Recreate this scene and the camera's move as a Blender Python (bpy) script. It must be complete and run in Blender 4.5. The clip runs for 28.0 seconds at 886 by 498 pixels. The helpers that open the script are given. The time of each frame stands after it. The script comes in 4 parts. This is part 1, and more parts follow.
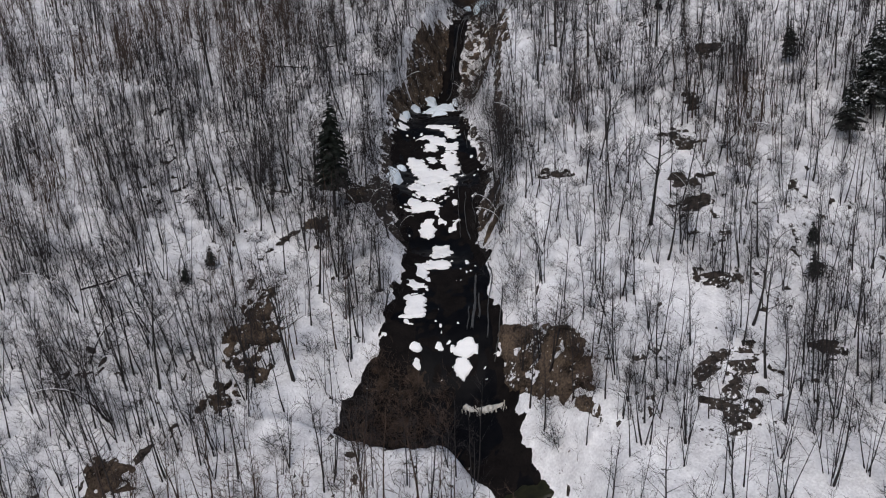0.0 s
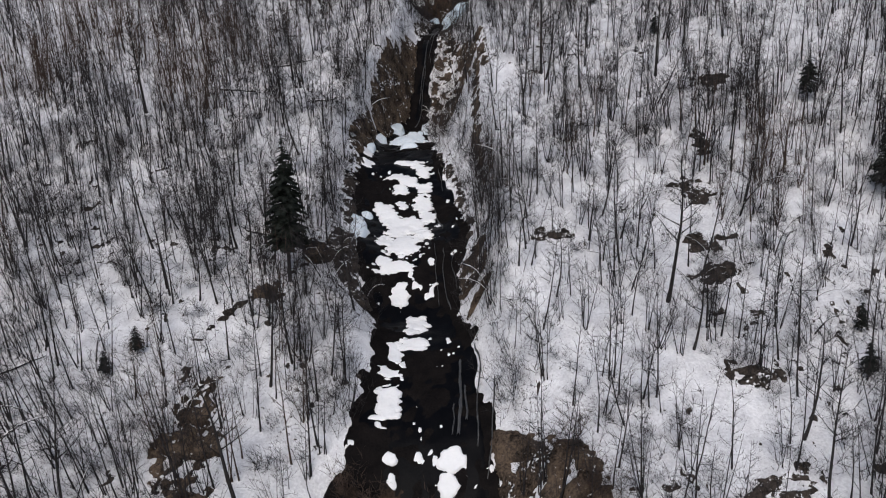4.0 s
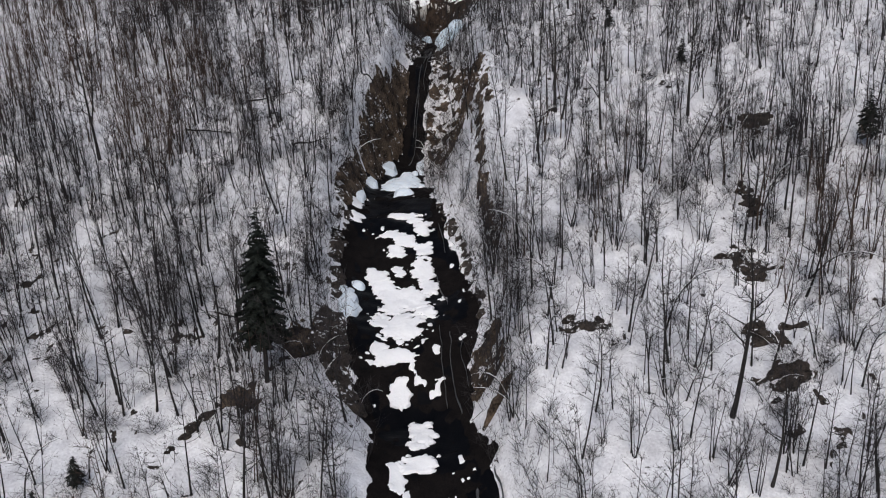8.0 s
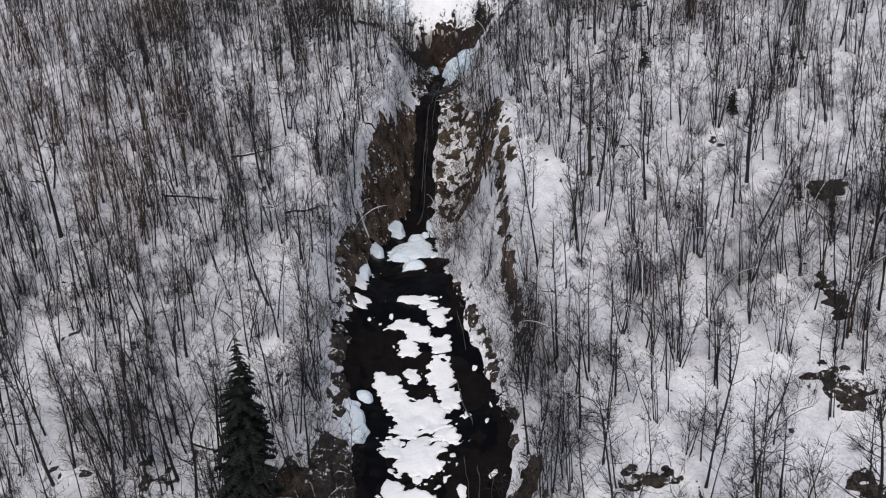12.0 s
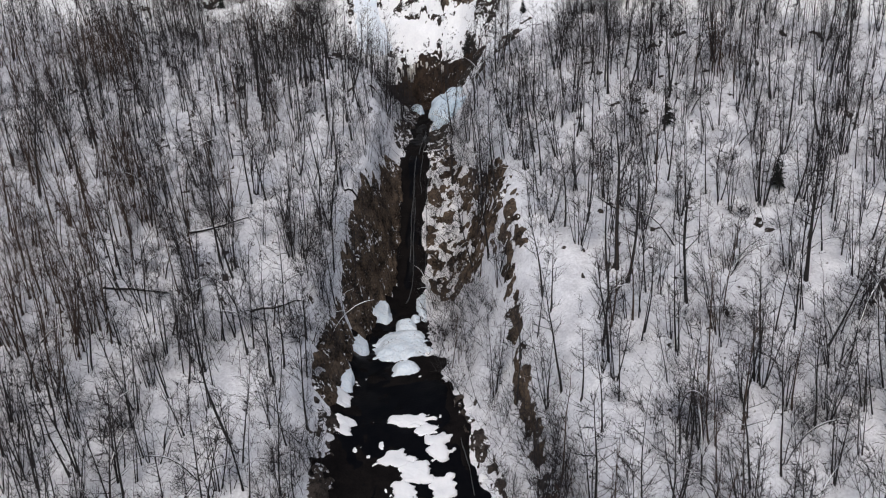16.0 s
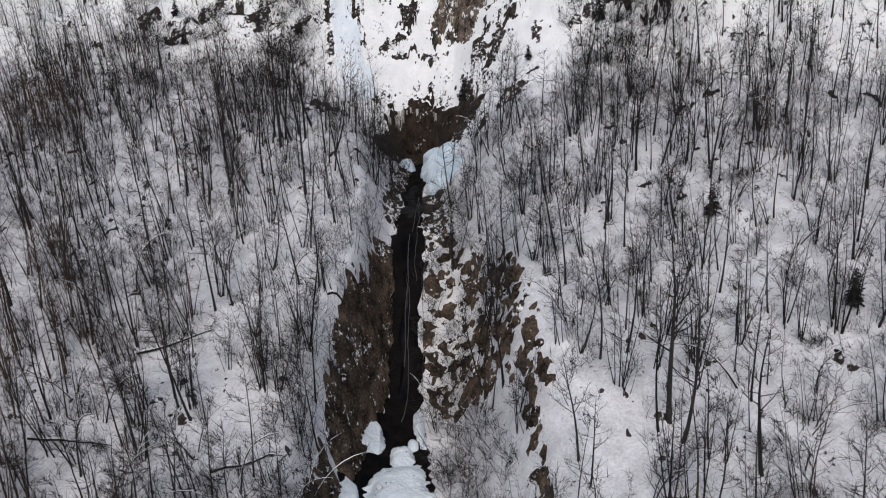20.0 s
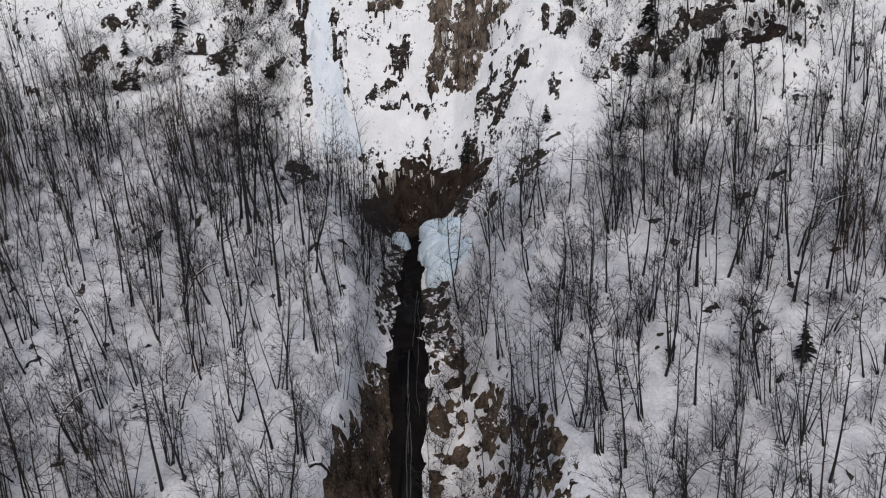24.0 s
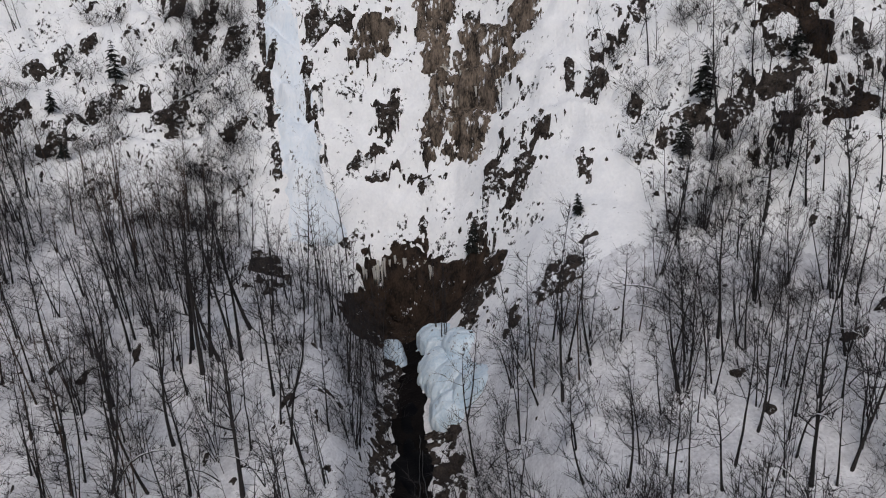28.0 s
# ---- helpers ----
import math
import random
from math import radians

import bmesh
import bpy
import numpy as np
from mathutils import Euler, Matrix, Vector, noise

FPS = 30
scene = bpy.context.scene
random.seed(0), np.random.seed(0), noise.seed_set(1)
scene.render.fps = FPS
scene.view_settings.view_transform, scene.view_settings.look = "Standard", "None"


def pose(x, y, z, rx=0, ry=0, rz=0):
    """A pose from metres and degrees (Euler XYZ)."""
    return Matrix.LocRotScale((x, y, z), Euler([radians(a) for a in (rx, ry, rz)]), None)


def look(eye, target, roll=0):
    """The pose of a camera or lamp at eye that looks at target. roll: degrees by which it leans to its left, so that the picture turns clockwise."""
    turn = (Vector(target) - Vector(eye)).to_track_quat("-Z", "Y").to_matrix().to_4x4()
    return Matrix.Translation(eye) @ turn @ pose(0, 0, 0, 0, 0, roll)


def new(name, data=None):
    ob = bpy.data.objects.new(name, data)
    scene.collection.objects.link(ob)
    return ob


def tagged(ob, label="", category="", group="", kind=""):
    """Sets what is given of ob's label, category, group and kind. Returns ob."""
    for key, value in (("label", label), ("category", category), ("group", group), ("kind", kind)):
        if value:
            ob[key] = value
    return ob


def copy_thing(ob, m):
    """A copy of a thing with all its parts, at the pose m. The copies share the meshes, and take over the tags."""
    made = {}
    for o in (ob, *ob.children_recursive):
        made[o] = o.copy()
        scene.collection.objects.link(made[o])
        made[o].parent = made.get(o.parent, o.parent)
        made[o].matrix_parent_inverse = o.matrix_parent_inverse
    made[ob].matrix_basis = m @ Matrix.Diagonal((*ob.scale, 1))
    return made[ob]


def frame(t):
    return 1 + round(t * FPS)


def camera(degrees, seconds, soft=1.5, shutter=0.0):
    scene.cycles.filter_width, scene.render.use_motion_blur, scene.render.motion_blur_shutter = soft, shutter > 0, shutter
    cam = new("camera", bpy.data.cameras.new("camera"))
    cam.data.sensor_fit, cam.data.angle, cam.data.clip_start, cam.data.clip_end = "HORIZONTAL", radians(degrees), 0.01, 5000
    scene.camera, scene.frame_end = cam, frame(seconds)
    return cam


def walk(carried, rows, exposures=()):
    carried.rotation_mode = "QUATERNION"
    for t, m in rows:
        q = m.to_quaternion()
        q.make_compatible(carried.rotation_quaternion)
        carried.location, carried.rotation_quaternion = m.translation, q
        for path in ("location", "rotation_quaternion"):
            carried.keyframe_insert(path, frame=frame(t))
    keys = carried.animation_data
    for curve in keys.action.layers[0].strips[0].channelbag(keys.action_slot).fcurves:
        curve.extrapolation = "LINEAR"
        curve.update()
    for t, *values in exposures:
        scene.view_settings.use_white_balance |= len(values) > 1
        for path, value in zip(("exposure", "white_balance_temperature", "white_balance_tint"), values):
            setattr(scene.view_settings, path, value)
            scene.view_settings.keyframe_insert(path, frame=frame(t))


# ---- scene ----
cam = camera(57.1, 28.0, 1.1)
PATH = [
    (0, (1.101, -1.115, 38.777), (-0.624, 96.998, 19.519), -2.052),
    (0.5, (0.873, 0.557, 39.405), (-0.180, 98.665, 20.074), -1.905),
    (1, (0.636, 2.396, 39.958), (0.096, 100.499, 20.577), -1.766),
    (1.5, (0.372, 4.350, 40.543), (0.408, 102.438, 21.082), -1.660),
    (2, (0.072, 6.410, 41.124), (0.832, 104.481, 21.589), -1.550),
    (2.5, (-0.207, 8.627, 41.711), (1.339, 106.669, 22.078), -1.457),
    (3, (-0.470, 10.682, 42.252), (1.946, 108.685, 22.513), -1.387),
    (3.5, (-0.757, 12.700, 42.757), (2.532, 110.665, 22.957), -1.335),
    (5.5, (-1.440, 20.479, 45.137), (3.023, 118.347, 25.090), -1.478),
    (6, (-1.625, 22.385, 45.771), (3.098, 120.228, 25.659), -1.511),
    (6.5, (-1.759, 24.288, 46.380), (3.183, 122.110, 26.220), -1.573),
    (7, (-1.924, 26.120, 47.022), (3.351, 123.907, 26.774), -1.614),
    (7.5, (-2.005, 27.943, 47.649), (3.513, 125.706, 27.355), -1.690),
    (8, (-2.140, 29.739, 48.297), (3.609, 127.476, 27.940), -1.742),
    (8.5, (-2.272, 31.493, 48.992), (3.612, 129.206, 28.557), -1.809),
    (9, (-2.379, 33.245, 49.786), (3.531, 130.930, 29.224), -1.893),
    (9.5, (-2.443, 35.002, 50.514), (3.460, 132.679, 29.917), -1.971),
    (10, (-2.592, 36.763, 51.312), (3.373, 134.421, 30.637), -2.042),
    (10.5, (-2.717, 38.570, 52.150), (3.274, 136.210, 31.397), -2.115),
    (11, (-2.823, 40.387, 52.982), (3.169, 138.018, 32.190), -2.178),
    (11.5, (-2.895, 42.287, 53.778), (3.103, 139.910, 32.952), -2.236),
    (12, (-2.973, 44.265, 54.525), (3.061, 141.881, 33.674), -2.285),
    (12.5, (-3.058, 46.314, 55.227), (3.008, 143.920, 34.339), -2.321),
    (14.5, (-3.527, 54.169, 58.550), (2.886, 151.676, 37.307), -2.381),
    (15, (-3.617, 56.008, 59.383), (3.178, 153.470, 38.056), -2.379),
    (15.5, (-3.674, 57.753, 60.158), (4.441, 155.085, 38.694), -2.356),
    (16, (-3.842, 59.456, 60.962), (5.629, 156.621, 39.300), -2.310),
    (16.5, (-4.015, 61.251, 61.862), (6.159, 158.309, 40.040), -2.295),
    (17, (-4.015, 62.978, 62.788), (6.232, 160.005, 40.861), -2.329),
    (17.5, (-3.962, 64.815, 63.682), (6.732, 161.786, 41.724), -2.312),
    (18, (-3.999, 66.705, 64.624), (7.181, 163.592, 42.537), -2.287),
    (18.5, (-3.992, 68.655, 65.515), (7.607, 165.471, 43.331), -2.262),
    (19, (-4.001, 70.712, 66.402), (7.915, 167.465, 44.113), -2.255),
    (19.5, (-3.999, 72.810, 67.266), (8.060, 169.526, 44.893), -2.228),
    (20, (-4.010, 74.988, 68.119), (8.151, 171.660, 45.608), -2.228),
    (20.5, (-3.968, 77.164, 69.076), (8.253, 173.786, 46.388), -2.238),
    (21, (-3.909, 79.414, 70.035), (8.605, 175.953, 47.152), -2.259),
    (21.5, (-3.894, 81.691, 70.989), (8.994, 178.131, 47.899), -2.269),
    (23.5, (-3.779, 90.798, 74.347), (10.596, 186.895, 50.709), -2.234),
    (24, (-3.731, 93.162, 75.271), (11.029, 189.144, 51.406), -2.267),
    (24.5, (-3.654, 95.526, 76.164), (11.520, 191.388, 52.075), -2.298),
    (25, (-3.596, 97.914, 77.030), (12.006, 193.656, 52.741), -2.330),
    (25.5, (-3.498, 100.296, 77.919), (12.491, 195.909, 53.372), -2.367),
    (26, (-3.364, 102.657, 78.773), (12.997, 198.148, 53.995), -2.399),
    (26.5, (-3.243, 105.024, 79.626), (13.522, 200.382, 54.610), -2.447),
    (27, (-3.139, 107.381, 80.474), (14.051, 202.602, 55.225), -2.484),
    (27.5, (-3.051, 109.682, 81.280), (14.550, 204.776, 55.836), -2.535),
    (28, (-2.952, 112.248, 82.162), (14.961, 207.235, 56.538), -2.578),
]
EXPOSURES = [(0, 0.21), (3, 0.28), (12, 0.37), (18, 0.25), (22, 0.1), (28, -0.16)]
walk(cam, [(t, look(eye, target, roll)) for t, eye, target, roll in PATH], EXPOSURES)

# ---- sky, sun and exposure ----
world = bpy.data.worlds.new("overcast_sky")
scene.world = world
world.use_nodes = True
sky = world.node_tree.nodes.new("ShaderNodeTexSky")
sky.sky_type, sky.sun_disc = "NISHITA", False
sky.sun_elevation, sky.sun_rotation = radians(38), radians(200)
sky.air_density, sky.dust_density, sky.ozone_density = 1.0, 1.9, 1.2
world.node_tree.links.new(sky.outputs[0], world.node_tree.nodes["Background"].inputs[0])
world.node_tree.nodes["Background"].inputs[1].default_value = 0.093
sun = new("sun", bpy.data.lights.new("sun", "SUN"))
sun.data.energy, sun.data.angle, sun.data.color = 1.35, radians(45), (1.0, 0.935, 0.885)
sun.matrix_world = look((-10, 20, 90), (0, 80, 20))

# ---- materials ----
def material(name, base, other, roughness=0.8, sizes=(1.5, 0.12), bump=0.3, specular=0.3, each=0.0, depth=0.05, gain=2.2, fleck=None, stretch=1.0):
    """A rough natural surface: two colours mixed at two scales, with relief; each: how much single pieces differ;
    fleck: (colour, size, threshold) of small spots scattered in clusters; stretch: how much the pattern runs up and down."""
    m = bpy.data.materials.new(name)
    m.use_nodes = True
    n, l = m.node_tree.nodes, m.node_tree.links
    b = n["Principled BSDF"]
    b.inputs["Roughness"].default_value, b.inputs["Specular IOR Level"].default_value = roughness, specular
    place = n.new("ShaderNodeTexCoord")
    big, small, mix, ramp = n.new("ShaderNodeTexNoise"), n.new("ShaderNodeTexNoise"), n.new("ShaderNodeMix"), n.new("ShaderNodeMath")
    big.inputs["Scale"].default_value, small.inputs["Scale"].default_value = 1 / sizes[0], 1 / sizes[1]
    big.inputs["Detail"].default_value, small.inputs["Detail"].default_value = 3, 4
    grain = n.new("ShaderNodeMapping")
    grain.inputs["Scale"].default_value = (1, 1, 1 / stretch)
    l.new(place.outputs["Object"], grain.inputs["Vector"])
    for t in (big, small):
        l.new(grain.outputs[0], t.inputs["Vector"])
    ramp.operation, ramp.use_clamp = "MULTIPLY_ADD", True
    ramp.inputs[1].default_value, ramp.inputs[2].default_value = gain, 0.5 - 0.525 * gain
    add = n.new("ShaderNodeMath")
    add.operation = "MULTIPLY_ADD"
    l.new(small.outputs[0], add.inputs[0])
    add.inputs[1].default_value = 0.5
    half = n.new("ShaderNodeMath")
    half.operation = "MULTIPLY"
    half.inputs[1].default_value = 0.55
    l.new(big.outputs[0], half.inputs[0])
    l.new(half.outputs[0], add.inputs[2])
    l.new(add.outputs[0], ramp.inputs[0])
    mix.data_type = "RGBA"
    mix.inputs[6].default_value, mix.inputs[7].default_value = (*base, 1), (*other, 1)
    l.new(ramp.outputs[0], mix.inputs[0])
    colour = mix.outputs[2]
    if fleck:
        spot, group, sum_, cut, lay = n.new("ShaderNodeTexNoise"), n.new("ShaderNodeTexNoise"), n.new("ShaderNodeMath"), n.new("ShaderNodeMath"), n.new("ShaderNodeMix")
        spot.inputs["Scale"].default_value, spot.inputs["Detail"].default_value, spot.inputs["Roughness"].default_value = 1 / fleck[1], 4, 0.6
        group.inputs["Scale"].default_value, group.inputs["Detail"].default_value = 0.17 / fleck[1], 2
        for t in (spot, group):
            l.new(grain.outputs[0], t.inputs["Vector"])
        sum_.operation, cut.operation, cut.use_clamp = "MULTIPLY_ADD", "MULTIPLY_ADD", True
        l.new(group.outputs[0], sum_.inputs[0])
        sum_.inputs[1].default_value = 0.7
        l.new(spot.outputs[0], sum_.inputs[2])
        l.new(sum_.outputs[0], cut.inputs[0])
        cut.inputs[1].default_value, cut.inputs[2].default_value = 14, -14 * (fleck[2] + 0.35)
        lay.data_type = "RGBA"
        lay.inputs[7].default_value = (*fleck[0], 1)
        l.new(cut.outputs[0], lay.inputs[0])
        l.new(colour, lay.inputs[6])
        colour = lay.outputs[2]
    if each:
        info, hsv, span = n.new("ShaderNodeObjectInfo"), n.new("ShaderNodeHueSaturation"), n.new("ShaderNodeMath")
        span.operation = "MULTIPLY_ADD"
        span.inputs[1].default_value, span.inputs[2].default_value = 2 * each, 1 - each
        l.new(info.outputs["Random"], span.inputs[0])
        l.new(span.outputs[0], hsv.inputs["Value"])
        l.new(colour, hsv.inputs["Color"])
        colour = hsv.outputs[0]
    l.new(colour, b.inputs["Base Color"])
    if bump:
        relief = n.new("ShaderNodeBump")
        relief.inputs["Strength"].default_value, relief.inputs["Distance"].default_value = bump, depth
        l.new(add.outputs[0], relief.inputs["Height"])
        l.new(relief.outputs[0], b.inputs["Normal"])
    return m


WHITE, EARTH = (0.8, 0.81, 0.84), (0.05, 0.043, 0.04)
# forest snow: tree shade, grey hollows and litter are all put into its colour
SNOW = material("forest_snow", (0.86, 0.865, 0.89), (0.52, 0.52, 0.55), 0.75, (1.5, 0.2), 0.7, 0.2, 0, 0.3, 3.0, (EARTH, 0.3, 0.70))
CLIFF_SNOW = material("cliff_snow", (0.9, 0.905, 0.915), (0.77, 0.78, 0.805), 0.75, (1.3, 0.25), 0.7, 0.2, 0, 0.3, 2.6, ((0.03, 0.027, 0.026), 0.42, 0.645), 1.4)
CLEAN_SNOW = material("open_snow", (0.86, 0.87, 0.885), (0.78, 0.79, 0.81), 0.7, (2.5, 0.3), 0.5, 0.25, 0, 0.2)
# icy snow below the cliff: ice tint and shadow's blue are both in the colour
ICE_SNOW = material("blue_snow", (0.44, 0.58, 0.7), (0.72, 0.8, 0.86), 0.5, (0.9, 0.2), 0.9, 0.3, 0, 0.25, 3.0, ((0.2, 0.2, 0.21), 0.3, 0.66), 1.5)
FROZEN_SNOW = material("frozen_snow", (0.6, 0.7, 0.79), (0.8, 0.85, 0.89), 0.5, (0.9, 0.2), 0.9, 0.3, 0, 0.25, 2.6, ((0.25, 0.25, 0.26), 0.3, 0.7))
PALE_ICE = material("pale_ice", (0.66, 0.74, 0.83), (0.84, 0.87, 0.91), 0.5, (1.4, 0.22), 0.9, 0.3, 0, 0.25, 2.6, ((0.1, 0.095, 0.095), 0.24, 0.665), 3.0)
WET_ROCK = material("wet_rock", (0.003, 0.003, 0.0035), (0.013, 0.011, 0.0105), 0.75, (1.2, 0.18), 0.7, 0.02, 0, 0.15)
BROWN_ROCK = material("brown_rock", (0.01, 0.0075, 0.006), (0.12, 0.088, 0.064), 0.9, (1.7, 0.2), 1.0, 0.15, 0.15, 0.3, 4.5, (WHITE, 0.4, 0.645))
GREY_ROCK = material("grey_rock", (0.018, 0.015, 0.013), (0.19, 0.15, 0.118), 0.9, (0.7, 0.14), 1.0, 0.15, 0.12, 0.3, 4.5, (WHITE, 0.4, 0.63), 3.0)
DARK_ROCK = material("dark_rock", (0.008, 0.007, 0.0065), (0.068, 0.055, 0.047), 0.9, (0.6, 0.14), 1.0, 0.15, 0.15, 0.25, 4.0, (WHITE, 0.38, 0.58))
BARK = material("bark", (0.012, 0.011, 0.012), (0.042, 0.038, 0.037), 0.9, (0.5, 0.05), 0.4, 0.1, 0.3, 0.02)
TWIG = material("twig", (0.016, 0.0145, 0.016), (0.05, 0.045, 0.045), 0.9, (0.6, 0.1), 0, 0.1, 0.25)
RUSSET = material("russet_twig", (0.035, 0.025, 0.021), (0.1, 0.07, 0.055), 0.9, (0.6, 0.1), 0, 0.1, 0.2)
# serves brown rock and wet earth; the cliff hollow's shade is in this colour
DARK_BROWN = material("dark_brown_rock", (0.006, 0.0045, 0.004), (0.046, 0.031, 0.022), 0.8, (0.8, 0.16), 1.0, 0.15, 0.1, 0.3, 4.0, (WHITE, 0.3, 0.7), 1.6)
OLIVE = material("olive_water", (0.006, 0.007, 0.003), (0.024, 0.023, 0.009), 0.35, (0.8, 0.2), 0.2, 0.2)
NEEDLE = material("needles", (0.006, 0.008, 0.007), (0.02, 0.024, 0.02), 0.85, (0.6, 0.08), 0.2, 0.1)
SNOWY_NEEDLE = material("snowy_needles", (0.008, 0.01, 0.009), (0.03, 0.033, 0.03), 0.85, (0.6, 0.08), 0.2, 0.1, 0, 0.05, 2.2, (WHITE, 0.35, 0.6))
ICE = material("ice", (0.6, 0.62, 0.62), (0.36, 0.31, 0.25), 0.35, (0.6, 0.1), 0.3, 0.4)
FOAM = material("falling_water", (0.1, 0.105, 0.11), (0.015, 0.015, 0.017), 0.4, (0.4, 0.08), 0.3, 0.3)
WATER = material("dark_water", (0.0015, 0.002, 0.003), (0.005, 0.005, 0.006), 0.3, (1.0, 0.2), 0.5, 0.03, 0, 0.08)

# the lie of the land: plain functions of the plan, in metres
def lattice(ix, iy, seed):
    """A fixed pseudo-random number from 0 to 1 for every lattice point."""
    n = (ix.astype(np.int64) * 374761393 + iy.astype(np.int64) * 668265263 + seed * 974711) & 0x7FFFFFFF
    n = ((n ^ (n >> 13)) * 1274126177) & 0x7FFFFFFF
    n = ((n ^ (n >> 16)) * 668265263) & 0x7FFFFFFF
    return ((n ^ (n >> 15)) & 0xFFFFF) / 1048575.0


def rough(x, y, size, seed=0, octaves=3):
    """Smooth noise from -1 to 1 with features of that size, in metres."""
    x, y = np.asarray(x, float), np.asarray(y, float)
    total, weight = 0.0, 0.0
    for o in range(octaves):
        u, v = x / size * 2**o + 17.3 * o, y / size * 2**o - 9.1 * o
        i, j = np.floor(u), np.floor(v)
        a, b = u - i, v - j
        a, b = a * a * (3 - 2 * a), b * b * (3 - 2 * b)
        s = seed + 31 * o
        low = lattice(i, j, s) * (1 - a) + lattice(i + 1, j, s) * a
        high = lattice(i, j + 1, s) * (1 - a) + lattice(i + 1, j + 1, s) * a
        total = total + (low * (1 - b) + high * b - 0.5) * 2 * 0.5**o
        weight += 0.5**o
    return total / weight


def crags(x, y, size, seed=0, octaves=3):
    """The same noise in space, taken where the ground lies, so that steep ground does not draw it out."""
    x, y = np.asarray(x, float), np.asarray(y, float)
    z = land(x, y)
    total, weight = 0.0, 0.0
    for o in range(octaves):
        p = [v / size * 2**o + k * o for v, k in ((x, 17.3), (y, -9.1), (z, 5.7))]
        cell = [np.floor(v) for v in p]
        a, b, c = [(v - i) ** 2 * (3 - 2 * (v - i)) for v, i in zip(p, cell)]
        at = lambda i, j, k: lattice(cell[0] + i + 7919 * (cell[2] + k), cell[1] + j, seed + 31 * o)
        flat = [(at(0, 0, k) * (1 - a) + at(1, 0, k) * a) * (1 - b) + (at(0, 1, k) * (1 - a) + at(1, 1, k) * a) * b for k in (0, 1)]
        total = total + (flat[0] * (1 - c) + flat[1] * c - 0.5) * 2.4 * 0.5**o
        weight += 0.5**o
    return total / weight


def knots(y, *pairs):
    """A smooth line through (place, value) pairs."""
    ys, vs = np.array(pairs, float).T
    y = np.asarray(y, float)
    return sum(np.interp(y + o, ys, vs) for o in (-2.0, -1.0, 0.0, 1.0, 2.0)) / 5


def west_edge(y):
    return knots(y, (50, 6), (56, 3.6), (61.4, 3.8), (63.0, 3.6), (64.0, 2.0), (64.4, -3), (64.8, -7), (66.2, -10.6), (70, -10.6), (72, -8.8), (75.5, -6.8), (79, -5.6), (84, -4.6), (91, -4.8), (96, -6.8), (104, -7.4), (112, -8.1), (118, -7.9), (127, -6.4), (136, -4.6), (141, -3.0), (145, -1.2), (150, -0.2), (156, 0.8), (162, 2.0), (170, 3.4), (178, 5.4), (190, 7.5))


def east_edge(y):
    return knots(y, (50, 10), (58, 9), (61, 8.2), (63.6, 6.1), (67.4, 5.6), (72, 5.1), (84, 4.4), (91, 3.2), (95, 3.6), (101, 5.4), (108, 5.0), (118, 3.6), (127, 1.9), (136, 1.5), (145, 2.0), (150, 2.9), (156, 4.0), (162, 4.9), (170, 5.8), (178, 7.3), (190, 9.5))


def stream_x(y):
    return 0.5 * (west_edge(y) + east_edge(y))


def hill(x, y):
    """The open hillside, with the ravine filled in."""
    left = knots(y, (0, -22), (45, 0), (68, 12), (83, 19.5), (94, 25), (108, 30.5), (122, 38.8), (142, 47.5), (168, 58.5), (196, 68), (260, 95))
    right = knots(y, (0, -17), (45, 5), (72, 18.5), (90, 28), (104, 35.5), (122, 44.5), (144, 55), (160, 62), (178, 71), (260, 110))
    t = np.clip((x + 14) / 26, 0, 1)
    z = left + (right - left) * t * t * (3 - 2 * t)
    return z + 0.16 * np.maximum(x - 16, 0) * np.clip((y - 80) / 60, 0, 1) + 0.04 * np.maximum(-25 - x, 0)


def depth(y):
    return knots(y, (40, 6), (64, 7), (70, 7), (76, 3.0), (82, 4.0), (88, 5.2), (92, 6.5), (99, 4.2), (108, 6.2), (118, 7.2), (130, 10), (139, 14), (145, 15.5), (151, 11), (157, 8.0), (166, 11.0), (178, 15.2), (186, 18.4), (190, 16.2), (200, 8), (230, 4))


def half_width(x, y):
    bank = knots(y, (40, 3), (66, 3), (74, 2.5), (84, 1.6), (92, 1.8), (118, 1.6), (130, 1.8), (140, 1.6), (148, 1.5), (156, 1.8), (166, 3.0), (178, 7), (186, 10), (230, 13))
    wide = 0.5 * (east_edge(y) - west_edge(y)) + bank
    east = knots(y, (40, 0), (90, 0.5), (115, 3), (135, 4.6), (145, 6), (158, 5), (170, 4), (186, 0))
    t = np.clip((x - stream_x(y)) / 3, 0, 1)
    return wide + east * t


def cliff_foot(x):
    return np.interp(x, (-80, -40, -20, -4, 5, 12, 20, 30, 45, 90), (206, 198, 193, 187, 186, 181, 174, 166, 156, 140))


